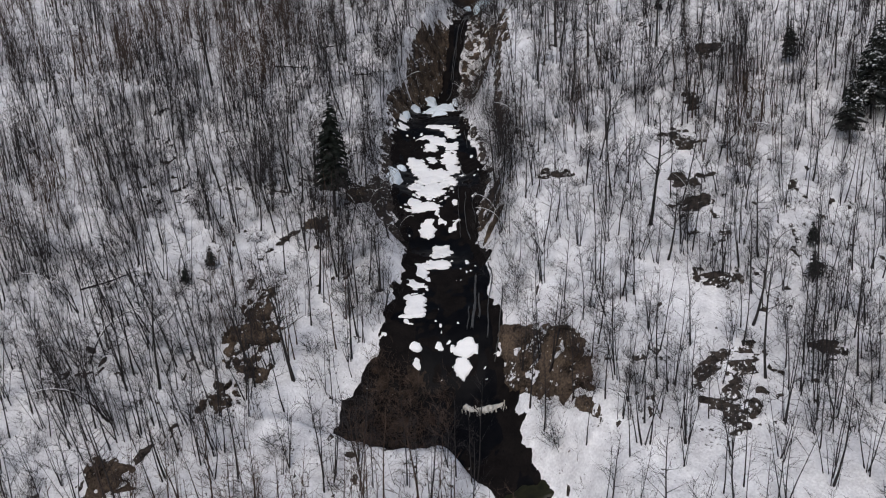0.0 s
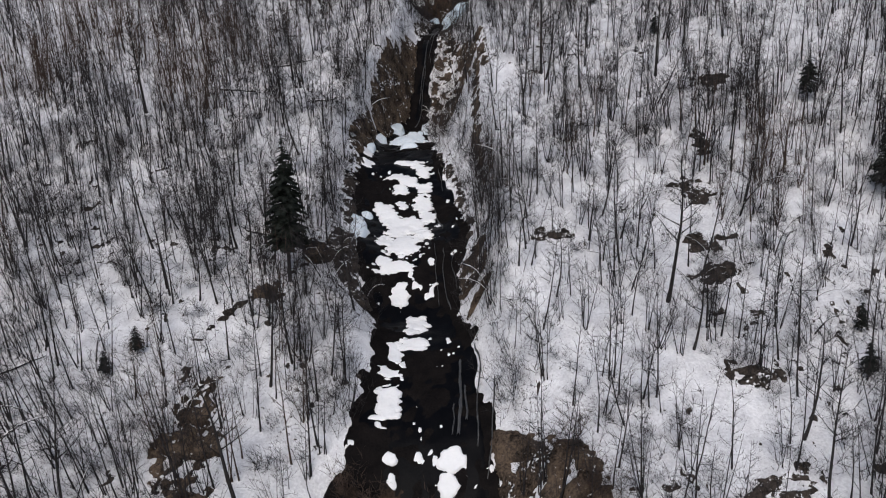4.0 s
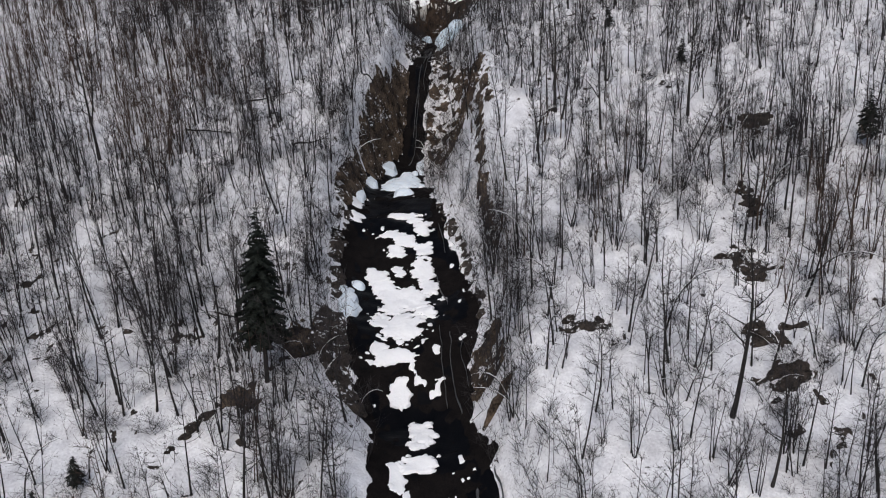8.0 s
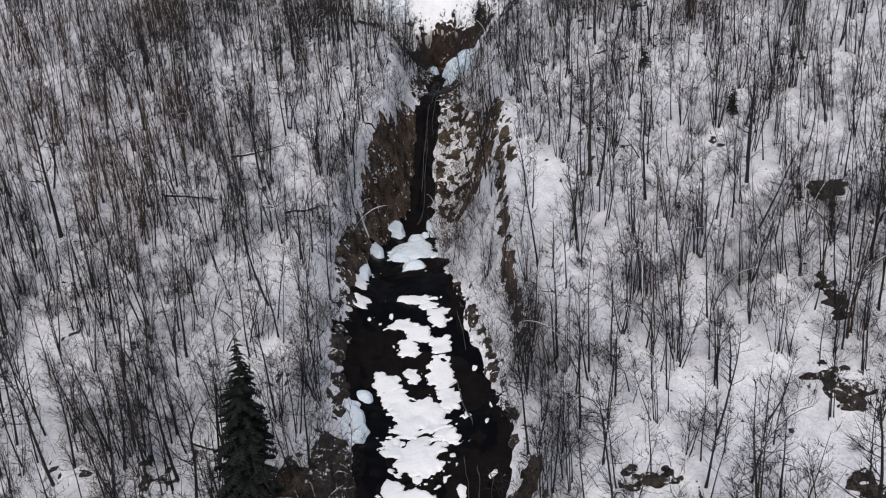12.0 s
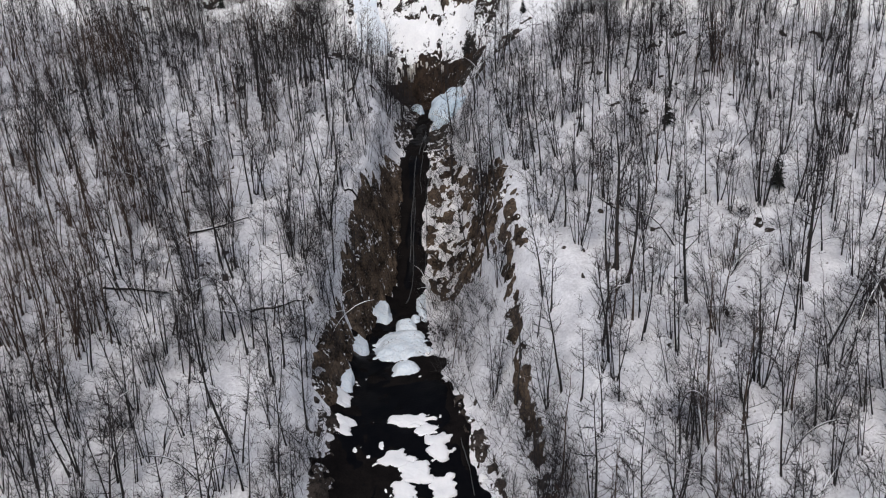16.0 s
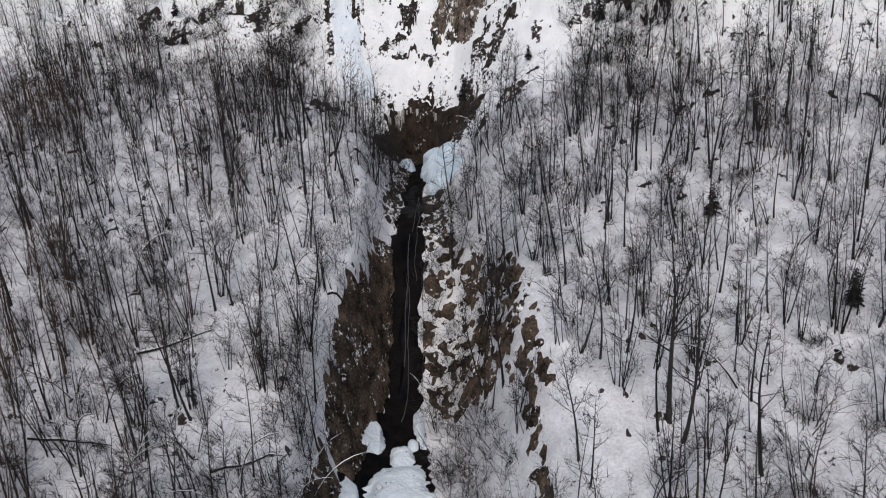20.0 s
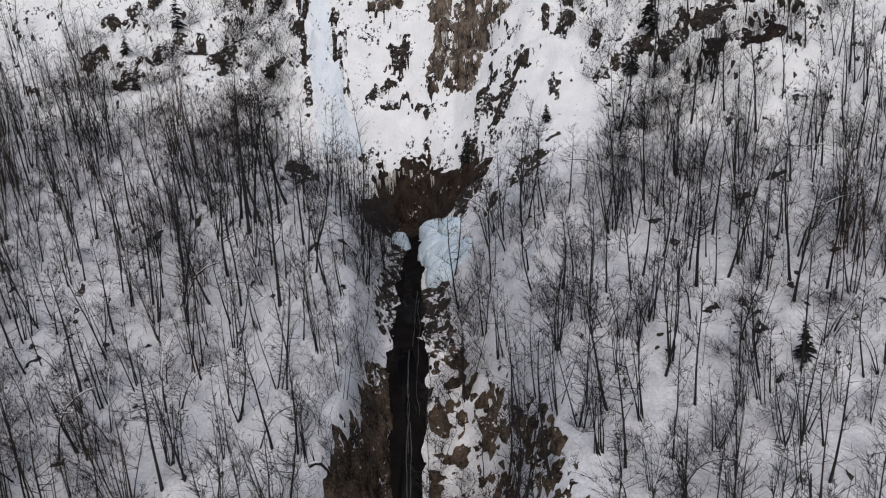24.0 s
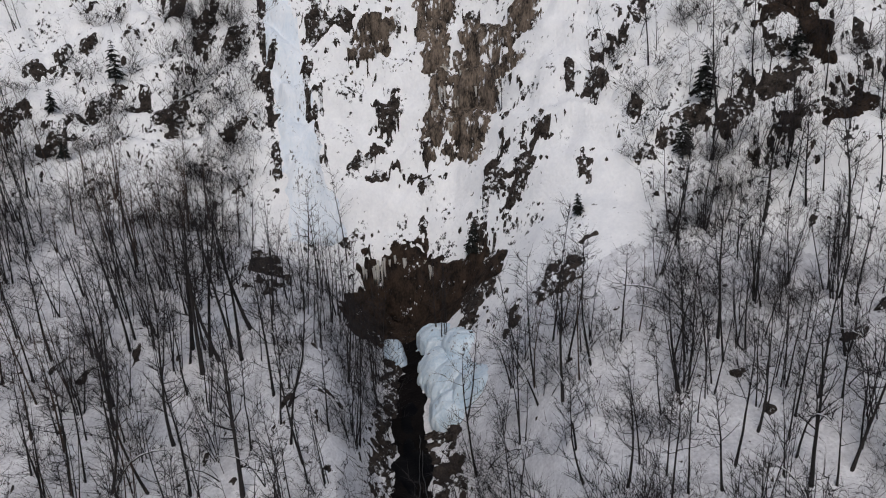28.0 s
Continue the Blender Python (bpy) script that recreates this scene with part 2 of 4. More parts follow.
def land(x, y):
    """The height of the ground at a place in the plan."""
    x, y = np.asarray(x, float), np.asarray(y, float)
    u = np.abs(x - stream_x(y)) / half_width(x, y)
    inside = np.exp(-(u ** knots(y, (60, 4), (110, 5), (142, 5), (156, 4), (166, 2.6), (180, 2.0))))
    level = 0.85 * np.clip((y - 68) / 6, 0, 1) * np.clip((176 - y) / 8, 0, 1)
    z = hill(x, y) + inside * (level * (hill(stream_x(y), y) - hill(x, y)) - depth(y))
    z = z + 1.0 * np.exp(-(((x - 1.4) / 2.4) ** 2) - ((y - 62.6) / 1.5) ** 2)
    z = z - 2.0 * np.exp(-(((x + 6) / 6) ** 2) - ((y - 61) / 4.5) ** 2)
    past = np.maximum(y - cliff_foot(x), 0)
    steep = np.interp(x, (-40, -15, 0, 12, 25, 50), (0.5, 0.6, 1.1, 1.1, 0.75, 0.6))
    z = z + steep * past - (steep - 0.2) * np.maximum(past - 30, 0)
    hollow = np.exp(-(((x - 6.2) / 6.5) ** 2))
    z = z + 3.9 * hollow * np.clip(past / 0.9, 0, 1)
    wild = np.clip(past / 5, 0, 1)
    z = z + wild * (1.8 * rough(x, y, 9, 5, 2) + 1.5 * np.abs(rough(x + 0.4 * y, y, 3.4, 6, 3)) + 0.55 * rough(x, y, 1.1, 7, 2))
    z = z + wild * 0.6 * np.sin(z * 1.5 + 7.0 * rough(x, y, 7, 8, 3))
    return z + 0.5 * rough(x, y, 11, 1, 2) + 0.34 * rough(x, y, 2.8, 2, 3)


# ---- meshes ----
def mesh_object(name, verts, faces, mat, parent=None, label="", smooth=True):
    me = bpy.data.meshes.new(name)
    me.from_pydata([tuple(v) for v in verts], [], [tuple(f) for f in faces])
    me.materials.append(mat)
    if smooth:
        me.polygons.foreach_set("use_smooth", [True] * len(me.polygons))
    ob = new(name, me)
    ob.parent = parent
    if label:
        ob["label"] = label
    return ob


def slope(x, y, step=0.3):
    """The upright of the ground, as unit vectors."""
    gx = (land(x + step, y) - land(x - step, y)) / (2 * step)
    gy = (land(x, y + step) - land(x, y - step)) / (2 * step)
    n = np.stack([-gx, -gy, np.ones_like(gx)], -1)
    return n / np.linalg.norm(n, axis=-1, keepdims=True)


def sheet(us, vs, lift):
    """A grid over the plan, lifted off the ground; lift returns None-less heights and a mask of what stays."""
    x, y = np.meshgrid(us, vs)
    h, keep = lift(x, y)
    p = np.stack([x, y, land(x, y)], -1) + slope(x, y) * h[..., None]
    w = len(us)
    i, j = np.meshgrid(np.arange(w - 1), np.arange(len(vs) - 1))
    a = (j * w + i).ravel()
    quads = np.stack([a, a + 1, a + w + 1, a + w], -1)
    good = keep.ravel()[quads].any(1)
    quads = quads[good]
    used = np.unique(quads)
    index = np.zeros(p.size // 3, int)
    index[used] = np.arange(len(used))
    return p.reshape(-1, 3)[used], index[quads]


def patch(cx, cy, a, b, height, seed, edge=0.4, step=0.0, crag=0.25, turn=0.0, round_=4.0, fray=0.35, wave=1.0):
    """A mound or an outcrop with an uneven, frayed outline that rises out of the ground: its points and faces."""
    step = step or max(0.11, min(0.2, min(a, b) / 7))
    r = 1.6
    c, s = math.cos(turn), math.sin(turn)
    ex, ey = r * (abs(a * c) + abs(b * s)), r * (abs(a * s) + abs(b * c))

    def lift(x, y):
        u, v = ((x - cx) * c + (y - cy) * s) / a, (-(x - cx) * s + (y - cy) * c) / b
        size = max(0.5, 0.8 * min(a, b))
        f = 1 - np.sqrt(u * u + v * v) + edge * rough(x * wave**0.6, y, size, seed, 3) + fray * rough(x * wave, y, 0.55, seed + 3, 2)
        h = height * np.tanh(round_ * f) * (1 + crag * rough(x, y, size * 0.7, seed + 7, 3))
        return np.where(f > 0, h, np.maximum(height * round_ * f, -0.5)), f > -0.1

    return sheet(np.arange(cx - ex, cx + ex + step, step), np.arange(cy - ey, cy + ey + step, step), lift)


def spread(low_x, high_x, low_y, high_y, step, cover, height=0.35, crag=0.5, seed=0, sharp=3.0):
    """A broken sheet of rock or snow wherever cover(x, y) is above nought."""

    def lift(x, y):
        f = cover(x, y)
        h = height * np.tanh(sharp * f) * (1 + crag * rough(x, y, 0.9, seed + 9, 3))
        return np.where(f > 0, h, np.maximum(height * sharp * f, -0.5)), f > -0.1

    return sheet(np.arange(low_x, high_x, step), np.arange(low_y, high_y, step), lift)


def islands(verts, faces, least):
    """Splits a broken sheet into its larger pieces and the rest: lists of (points, faces)."""
    label = np.arange(len(verts))
    while True:
        low = label[faces].min(1)
        new_label = label.copy()
        np.minimum.at(new_label, faces.ravel(), np.repeat(low, faces.shape[1]))
        new_label = new_label[new_label]
        if (new_label == label).all():
            break
        label = new_label
    owner = label[faces[:, 0]]
    names, counts = np.unique(owner, return_counts=True)

    def cut(f):
        used = np.unique(f)
        index = np.zeros(len(verts), int)
        index[used] = np.arange(len(used))
        return verts[used], index[f]

    big = names[counts >= least]
    rest = faces[~np.isin(owner, big)]
    return [cut(faces[owner == k]) for k in big], cut(rest) if len(rest) else None


class Wood:
    """Collects tapered stems into lists of points and faces."""

    def __init__(self):
        self.verts, self.faces, self.cap = [], [], None

    def stem(self, points, radii, sides):
        start = len(self.verts)
        for k, p in enumerate(points):
            ahead = points[min(k + 1, len(points) - 1)] - points[max(k - 1, 0)]
            across = ahead.cross(Vector((0.31, 0.77, 0.2))).normalized()
            other = ahead.cross(across).normalized()
            if radii[k] <= 0:
                self.verts.append(p)
                continue
            for s in range(sides):
                w = 2 * math.pi * s / sides
                self.verts.append(p + radii[k] * (math.cos(w) * across + math.sin(w) * other))
        for k in range(len(points) - 1):
            a = start + k * sides
            for s in range(sides):
                if radii[k + 1] <= 0:
                    self.faces.append((a + s, a + (s + 1) % sides, a + sides))
                else:
                    self.faces.append((a + s, a + (s + 1) % sides, a + sides + (s + 1) % sides, a + sides + s))


# ---- the ground ----
def ground_lines(*stops, reach=2200):
    """Grid lines: (from, to, spacing) stretches, then wider and wider to the horizon."""
    inner = [v for low, high, step in stops for v in np.arange(low, high, step)]
    low, high = stops[0][0], stops[-1][1]
    return np.array([low - d for d in (reach, 600, 250, 100, 40, 12)] + inner + [high + d for d in (0, 12, 40, 100, 250, 600, reach)])


verts, faces = sheet(ground_lines((-100, -46, 1.0), (-46, 52, 0.42), (52, 96, 1.0)), ground_lines((30, 160, 0.6), (160, 216, 0.32), (216, 240, 1.0)), lambda x, y: (np.zeros_like(x), np.ones_like(x, bool)))
ground = tagged(mesh_object("ground", verts, faces, SNOW), "snow-covered steep wooded hillside with a ravine", "snowy hillside", kind="structure")
ground.data.materials.append(CLIFF_SNOW)
middle = np.array([tuple(p.center) for p in ground.data.polygons])
open_slope = middle[:, 1] - cliff_foot(middle[:, 0]) + 2.5 * rough(middle[:, 0], middle[:, 1], 5, 77, 3) + 9 * np.exp(-(((middle[:, 0] - 17) / 7) ** 2)) > -1
ground.data.polygons.foreach_set("material_index", open_slope.astype(np.int32))


def wet_edge(y):
    """Where the wet black rock ends: it climbs the wall beside the waterfall."""
    return west_edge(y) - knots(y, (138, 0), (143, 0.1), (147, 0.1), (152, 0.1), (158, 0.1), (162, 0))


def bed_lift(x, y):
    f = np.minimum(x - wet_edge(y), east_edge(y) - x) + 1.5 * rough(x, y, 3.2, 41, 3) * np.clip((east_edge(y) - west_edge(y)) / 8, 0.25, 1) + 0.6 * rough(x, y, 0.8, 45, 3)
    f = np.minimum(f, np.minimum(y - 24, 183 - y))
    stone = 0.22 * np.abs(rough(x, y, 1.3, 43, 3)) + 0.15 * rough(x, y, 4, 44, 2)
    return np.clip(f * 0.6, -0.6, 0.14) + np.where(f > 0.2, stone, 0), f > -0.5


verts, faces = sheet(np.arange(-13, 14, 0.22), np.arange(22, 185, 0.22), bed_lift)
stream_bed = tagged(mesh_object("stream_bed", verts, faces, WET_ROCK), "black wet rock bed of a mountain stream", "stream bed", kind="structure")


def water_lift(x, y):
    f = np.minimum(x - west_edge(y), east_edge(y) - x) - 0.6 + 1.2 * rough(x, y, 3.0, 51, 2)
    f = np.minimum(f, np.minimum(y - 24, 182 - y))
    return np.clip(f * 0.5, -0.6, 0.2) + 0.03 * rough(x, y, 0.9, 52, 2), f > -0.4


verts, faces = sheet(np.arange(-13, 14, 0.3), np.arange(22, 184, 0.3), water_lift)
water = tagged(mesh_object("water", verts, faces, WATER), "dark shallow water running over the stream bed", "water", kind="structure")

# ---- water running over the stones ----
def strand(x0, y0, y1, width, seed, mat=FOAM):
    """A thin ribbon of falling water that winds down the bed."""
    ys = np.arange(y0, y1, 0.25)
    xs = x0 + stream_x(ys) - stream_x(y0) + 0.35 * rough(ys, ys * 0, 2.5, seed, 3)
    w = 0.6 * width * (0.7 + 0.6 * np.abs(rough(ys, ys * 0 + 5, 1.2, seed + 1, 2)))
    v, f = [], []
    for k in range(len(ys)):
        for side, up in ((-1, 0.2), (0, 0.42), (1, 0.2)):
            x = xs[k] + side * w[k]
            v.append((x, ys[k], float(land(x, ys[k])) + up + 0.1))
    for k in range(len(ys) - 1):
        f += [(3 * k, 3 * k + 1, 3 * k + 4, 3 * k + 3), (3 * k + 1, 3 * k + 2, 3 * k + 5, 3 * k + 4)]
    mesh_object("water_strand", v, f, mat, water, "pale strand of falling water")


for k, (x, low, high, w) in enumerate([(0.3, 142.5, 153, 0.07), (0.9, 147, 158, 0.09), (2.2, 145, 157, 0.05), (1.6, 151, 157, 0.05), (2.9, 153, 166, 0.05), (3.4, 158, 168, 0.06), (1.6, 93, 101, 0.07), (2.6, 92, 100, 0.09), (3.3, 94, 99, 0.05), (2.4, 104, 110, 0.06), (3.0, 113, 118, 0.05), (2.3, 76, 84, 0.22), (3.6, 75, 85, 0.12), (2.9, 77, 81, 0.16), (1.6, 76, 79, 0.1), (4.4, 73, 80, 0.1)]):
    strand(x, low, high, w, 900 + 4 * k)

# ---- snow on the stones of the stream ----
def slab(x0, y0, a, b, height, seed, soft):
    """A shelf of snow lying on stones: a flat top, a short drop at its edge and a ragged, notched outline."""

    def lift(x, y):
        u, v = np.abs(x - x0) / a, np.abs(y - y0) / b
        f = 1 - (u**2.6 + v**2.6) ** (1 / 2.6)
        f = f + 0.1 + (0.42 - 0.2 * soft) * rough(x * 0.8, y, 1.1, seed, 3) + (0.6 - 0.5 * soft) * rough(x * 0.55, y, 0.4, seed + 3, 3)
        f = np.minimum(f * min(a, b, 1.1), 0.8 * np.minimum(x - west_edge(y), east_edge(y) - x) + 0.25) if y0 < 150 else f
        h = height * np.tanh(f / (0.12 + 0.35 * soft)) + 0.1 * rough(x, y, 0.9, seed + 7, 2) + 0.12
        return np.where(f > 0, np.maximum(h, 0.12), np.maximum(0.12 + 5 * f, -0.5)), f > -0.12

    r = 1.5
    return sheet(np.arange(x0 - r * a - 0.3, x0 + r * a + 0.3, 0.1), np.arange(y0 - r * b - 0.3, y0 + r * b + 0.3, 0.1), lift)


def snow_mounds(rows, seed, height=0.3, mat=CLEAN_SNOW, soft=0.0, label="flat ragged shelf of snow on stones in the dark stream"):
    for k, (x, y, a, b) in enumerate(rows):
        verts, faces = slab(x, y, a, b, height * min(1.0, 0.5 + 0.5 * min(a, b)), seed + 3 * k, soft)
        tagged(mesh_object("snow_mound", verts, faces, mat), label, "snow mound", "snow mounds in the stream")


snow_mounds([(1.5, 74.6, 1.0, 0.7), (1.3, 73.3, 0.7, 0.6), (-3.4, 75.1, 0.6, 0.45), (-3.1, 73.9, 0.35, 0.45), (-1.1, 75.1, 0.6, 0.4), (-3.5, 79.8, 1.05, 2.1), (-4.1, 78.1, 0.8, 0.4), (-3.4, 83.2, 1.1, 0.6), (-2.9, 86.0, 0.65, 1.7), (-1.4, 87.2, 1.4, 1.0), (-0.8, 90.7, 1.05, 1.6), (-2.1, 84.2, 0.4, 0.6)], 100)
snow_mounds([(-2.4, 95.0, 0.8, 1.3), (-2.9, 98.1, 1.8, 0.8), (-4.0, 98.7, 0.7, 0.9), (-1.9, 101.5, 2.2, 1.9), (0.4, 103.3, 0.9, 0.8), (-1.6, 106.1, 2.0, 2.2), (-4.2, 110.2, 1.0, 1.1), (-3.6, 108.3, 1.1, 1.0), (1.1, 107.9, 1.0, 1.1), (0.6, 110.7, 1.0, 1.6)], 150)
snow_mounds([(0.9, 114.1, 0.9, 1.1), (-1.9, 110.9, 0.6, 1.0), (-2.1, 114.0, 1.0, 0.8), (-1.0, 115.6, 1.3, 0.9), (-2.4, 117.1, 1.3, 0.9), (0.9, 117.6, 0.9, 1.3), (-1.2, 120.8, 1.5, 0.8), (0.1, 119.4, 0.9, 0.6), (-6.7, 123.4, 0.8, 1.0), (-6.4, 120.4, 0.7, 1.0)], 200)
snow_mounds([(-7.2, 105.0, 1.2, 2.6), (-6.1, 108.7, 0.7, 0.7), (-1.0, 133.2, 2.4, 3.5), (-1.0, 128.2, 1.2, 1.1), (-3.0, 140.4, 1.4, 1.8), (2.0, 141.5, 0.8, 2.2), (-5.2, 133.1, 0.9, 1.3), (-6.2, 126.6, 0.5, 1.9), (-0.2, 138.0, 1.0, 1.4), (0.9, 139.4, 0.5, 0.7)], 250, 0.8, FROZEN_SNOW, 0.9, "blue-white frozen snow hump beside the stream")
snow_mounds([(8.4, 178.6, 1.3, 2.2), (7.9, 174.2, 1.5, 2.2), (8.4, 171.9, 1.7, 2.0), (7.6, 168.8, 1.3, 1.9), (9.4, 168.9, 1.1, 1.5), (9.9, 174.6, 1.0, 1.6), (4.9, 179.0, 0.9, 1.9)], 290, 1.2, ICE_SNOW, 0.9, "blue-white frozen spray hump below the cliff")


def dabs(x, y):
    inside = np.minimum(x - west_edge(y), east_edge(y) - x)
    return np.where((inside > 0) & (y > 72) & (y < 140), rough(x, y, 1.1, 301, 3) - 0.42 + 0.12 * rough(x, y, 8, 302, 1), -1)


verts, faces = spread(-9, 7, 72, 140, 0.16, dabs, 0.42, 0.3, 3, 4.0)
tagged(mesh_object("snow_dabs", verts, faces, CLEAN_SNOW), "small dabs of snow on wet stones in the stream", "snow", kind="stuff")

# ---- bare banks and outcrops ----
def bank(name, low_x, high_x, low_y, high_y, west, east, share, mat, label, seed, height=0.4, size=1.6):
    """A stretch of bare bank between two lines of the plan; share: how much of it is bare, from -1 to 1."""

    def cover(x, y):
        inside = np.minimum(np.minimum(x - west(y), east(y) - x), np.minimum(y - low_y - 0.8, high_y - 0.8 - y))
        f = np.clip(inside * 0.6, -1, 0.4) + share + 1.0 * crags(x, y, size, seed, 3) + 0.5 * crags(x, y, 0.5, seed + 1, 2)
        return np.minimum(f, inside * 0.8 + 0.4 * rough(x, y, 1.0, seed + 2, 3))

    verts, faces = spread(low_x, high_x, low_y, high_y, 0.15, cover, height, 0.8, seed)
    pieces, rest = islands(verts, faces, 40)
    ob = tagged(new(name), label, "rock", "banks of the stream")
    for v, f in pieces[:60]:
        mesh_object("rock_slab", v, f, mat, ob)
    if rest:
        tagged(mesh_object("rock_bits", *rest, mat, ob), kind="stuff")
    return ob


bank("bank_wall", -9, 3, 133, 157, lambda y: knots(y, (133, -6.6), (138, -5.9), (142, -4.9), (145, -3.7), (147, -2.5), (150, -1.9), (154, -0.7), (158, 0.2)), lambda y: wet_edge(y) + 0.5, 0.35, BROWN_ROCK, "steep bare brown rock wall beside the waterfall", 421, 0.5, 0.9)
bank("bank_wall", -11, -4, 121, 134, lambda y: knots(y, (121, -9.0), (124, -8.8), (128, -8.0), (132, -6.9), (134, -6.6)), lambda y: west_edge(y) + 0.3, 0.2, BROWN_ROCK, "bare brown earth bank above the stream", 431, 0.45, 0.9)
bank("rock_ribs", 2, 13, 126, 160, lambda y: np.maximum(east_edge(y) + 0.1, knots(y, (126, 9.4), (130, 8.6), (137, 6.4), (144, 3.2), (148, 0))), lambda y: knots(y, (126, 10.4), (133, 10.8), (142, 10.6), (149, 9.8), (154, 8.4), (160, 7)), -0.4, BROWN_ROCK, "brown rock ribs with snow on their ledges", 441, 0.4, 0.8)

bank("bank_wall", 4, 14, 60, 78, lambda y: np.maximum(east_edge(y) - 0.2, 5.3 + (69.9 - y) / 1.33), lambda y: np.minimum(5.6 + (75.8 - y), 12.4), -0.02, BROWN_ROCK, "bare brown earth bank with patches of snow", 461, 0.4, 1.1)
bank("bank_wall", -12, -5, 91, 104, lambda y: knots(y, (91, -7), (96, -9), (100, -10.5), (104, -9)), lambda y: west_edge(y) + 0.4, 0.3, DARK_ROCK, "dark wet rock bank beside the stream", 471, 0.4)
bank("bank_wall", 3, 12, 156, 169, lambda y: east_edge(y) - 0.2, lambda y: east_edge(y) + 2.8, -0.22, DARK_ROCK, "dark wet stones along the frozen stream edge", 491, 0.35, 0.8)
bank("bank_wall", -3, 7, 158, 180, lambda y: west_edge(y) - 1.6, lambda y: west_edge(y) + 0.3, -0.2, DARK_ROCK, "dark wet stones along the frozen stream edge", 496, 0.35, 0.8)
bank("bank_wall", 3, 9, 91, 99, lambda y: east_edge(y) - 0.1, lambda y: east_edge(y) + 3.0, 0.0, BROWN_ROCK, "brown bank with tufts showing through snow", 481, 0.3)


bank("bank_wall", -12, 2, 63, 75, lambda y: west_edge(y) - 0.2, lambda y: west_edge(y) + 6.5, -0.15, DARK_BROWN, "dark brown wet earth under twigs beside the pool", 505, 0.3, 0.9)


def gully(line, low_y, high_y, wide, seed, label):
    """A thin dark runnel down the slope."""
    bank("runnel", min(line(np.array([low_y, high_y]))) - 4, max(line(np.array([low_y, high_y]))) + 4, low_y, high_y, lambda y: line(y) - wide, lambda y: line(y) + wide, -0.45, DARK_ROCK, label, seed, 0.25, 0.9)


bank("bank_wall", -13, -4, 104, 122, lambda y: west_edge(y) - 1.2, lambda y: west_edge(y) + 0.8, -0.3, DARK_ROCK, "dark wet rock bank beside the stream", 476, 0.4, 1.2)
bank("bank_wall", 2, 11, 99, 124, lambda y: east_edge(y) - 0.6, lambda y: east_edge(y) + 1.0, -0.32, DARK_ROCK, "dark wet stones along the stream edge", 478, 0.35, 1.0)

gully(lambda y: knots(y, (86, -20.5), (90.5, -17.5), (94.3, -13.4), (98, -10.2), (101, -8.5)), 86.0, 101.0, 0.7, 1001, "narrow dark runnel joining the stream through snow")
gully(lambda y: knots(y, (58, -29.5), (62, -27), (65, -24.5), (69, -21.4), (73, -19.9), (78, -20.2), (84, -20.8)), 58.0, 84.0, 0.6, 1011, "narrow dark runnel between trees in snow")

# the lower pool: a frozen lip and olive water under it
verts, faces = patch(3.2, 69.7, 2.3, 0.32, 0.45, 1021, 0.5, 0.1, 0.3, -0.4, 3, 0.5)
tagged(mesh_object("ice_ledge", verts, faces, ICE), "pale frozen lip over the lower pool", "ice", "ice by the stream")
verts, faces = patch(6.0, 61.0, 2.4, 1.3, 0.3, 1025, 0.2, 0.15, 0.03, 0, 4.0, 0.1)
tagged(mesh_object("pool", verts, faces, OLIVE), "olive-green still pool below the ledge", "pool", kind="structure")


def outcrops(rows, seed, mat, height, label, group, name="rock_outcrop", wave=0.4):
    for k, (x, y, a, b) in enumerate(rows):
        verts, faces = patch(x, y, a * 0.9, b * 0.9, height, seed + 5 * k, 1.2, 0.12, 0.9, 0, 3.0, 0.9, wave)
        tagged(mesh_object(name, verts, faces, mat), label, "rock", group)


bank("rock_ribs", 5, 12, 107, 131, lambda y: knots(y, (107, 7.0), (115, 6.9), (124, 7.4), (131, 8.6)), lambda y: knots(y, (107, 8.2), (115, 8.2), (124, 8.5), (131, 9.6)), -0.18, BROWN_ROCK, "thin brown rock ribs running down the snow", 445, 0.3, 0.8)
outcrops([(5.2, 89.0, 0.9, 0.6), (-19.4, 78.0, 0.9, 1.6)], 400, BROWN_ROCK, 0.35, "bare brown earth and rock beside the stream", "rocks by the stream")
outcrops([(26.3, 85.2, 2.7, 1.3), (26.6, 89.3, 2.6, 1.2), (25.8, 74.8, 1.7, 1.1), (23.8, 64.8, 2.6, 1.0), (32.5, 66.4, 1.1, 1.1), (22.7, 60.6, 1.7, 1.8), (28.4, 96.6, 2.1, 1.4), (36.3, 114.8, 1.7, 1.9), (31.3, 104.2, 0.9, 2.3), (13.2, 91.0, 1.9, 0.55), (11.6, 91.9, 0.7, 0.4), (34.4, 156.4, 1.3, 0.5), (31.8, 154.8, 1.0, 0.4)], 500, DARK_ROCK, 0.4, "dark rock breaking through the snow on the slope", "rocks on the slope")
outcrops([(-19.2, 74.9, 2.0, 4.8), (-20.7, 68.3, 1.6, 1.5), (-28.3, 60.6, 2.1, 1.5), (-10.9, 98.0, 1.5, 1.9), (-14.9, 92.0, 1.4, 1.2)], 600, BROWN_ROCK, 0.4, "brown bare gully side among the trees", "rocks on the slope", wave=1.0)
outcrops([(-5.3, 181.4, 1.5, 4.2), (36.6, 168.6, 3.4, 0.6)], 850, DARK_ROCK, 0.4, "dark rock ledge showing through the snow", "cliff rocks", "rock_ledge", 1.0)


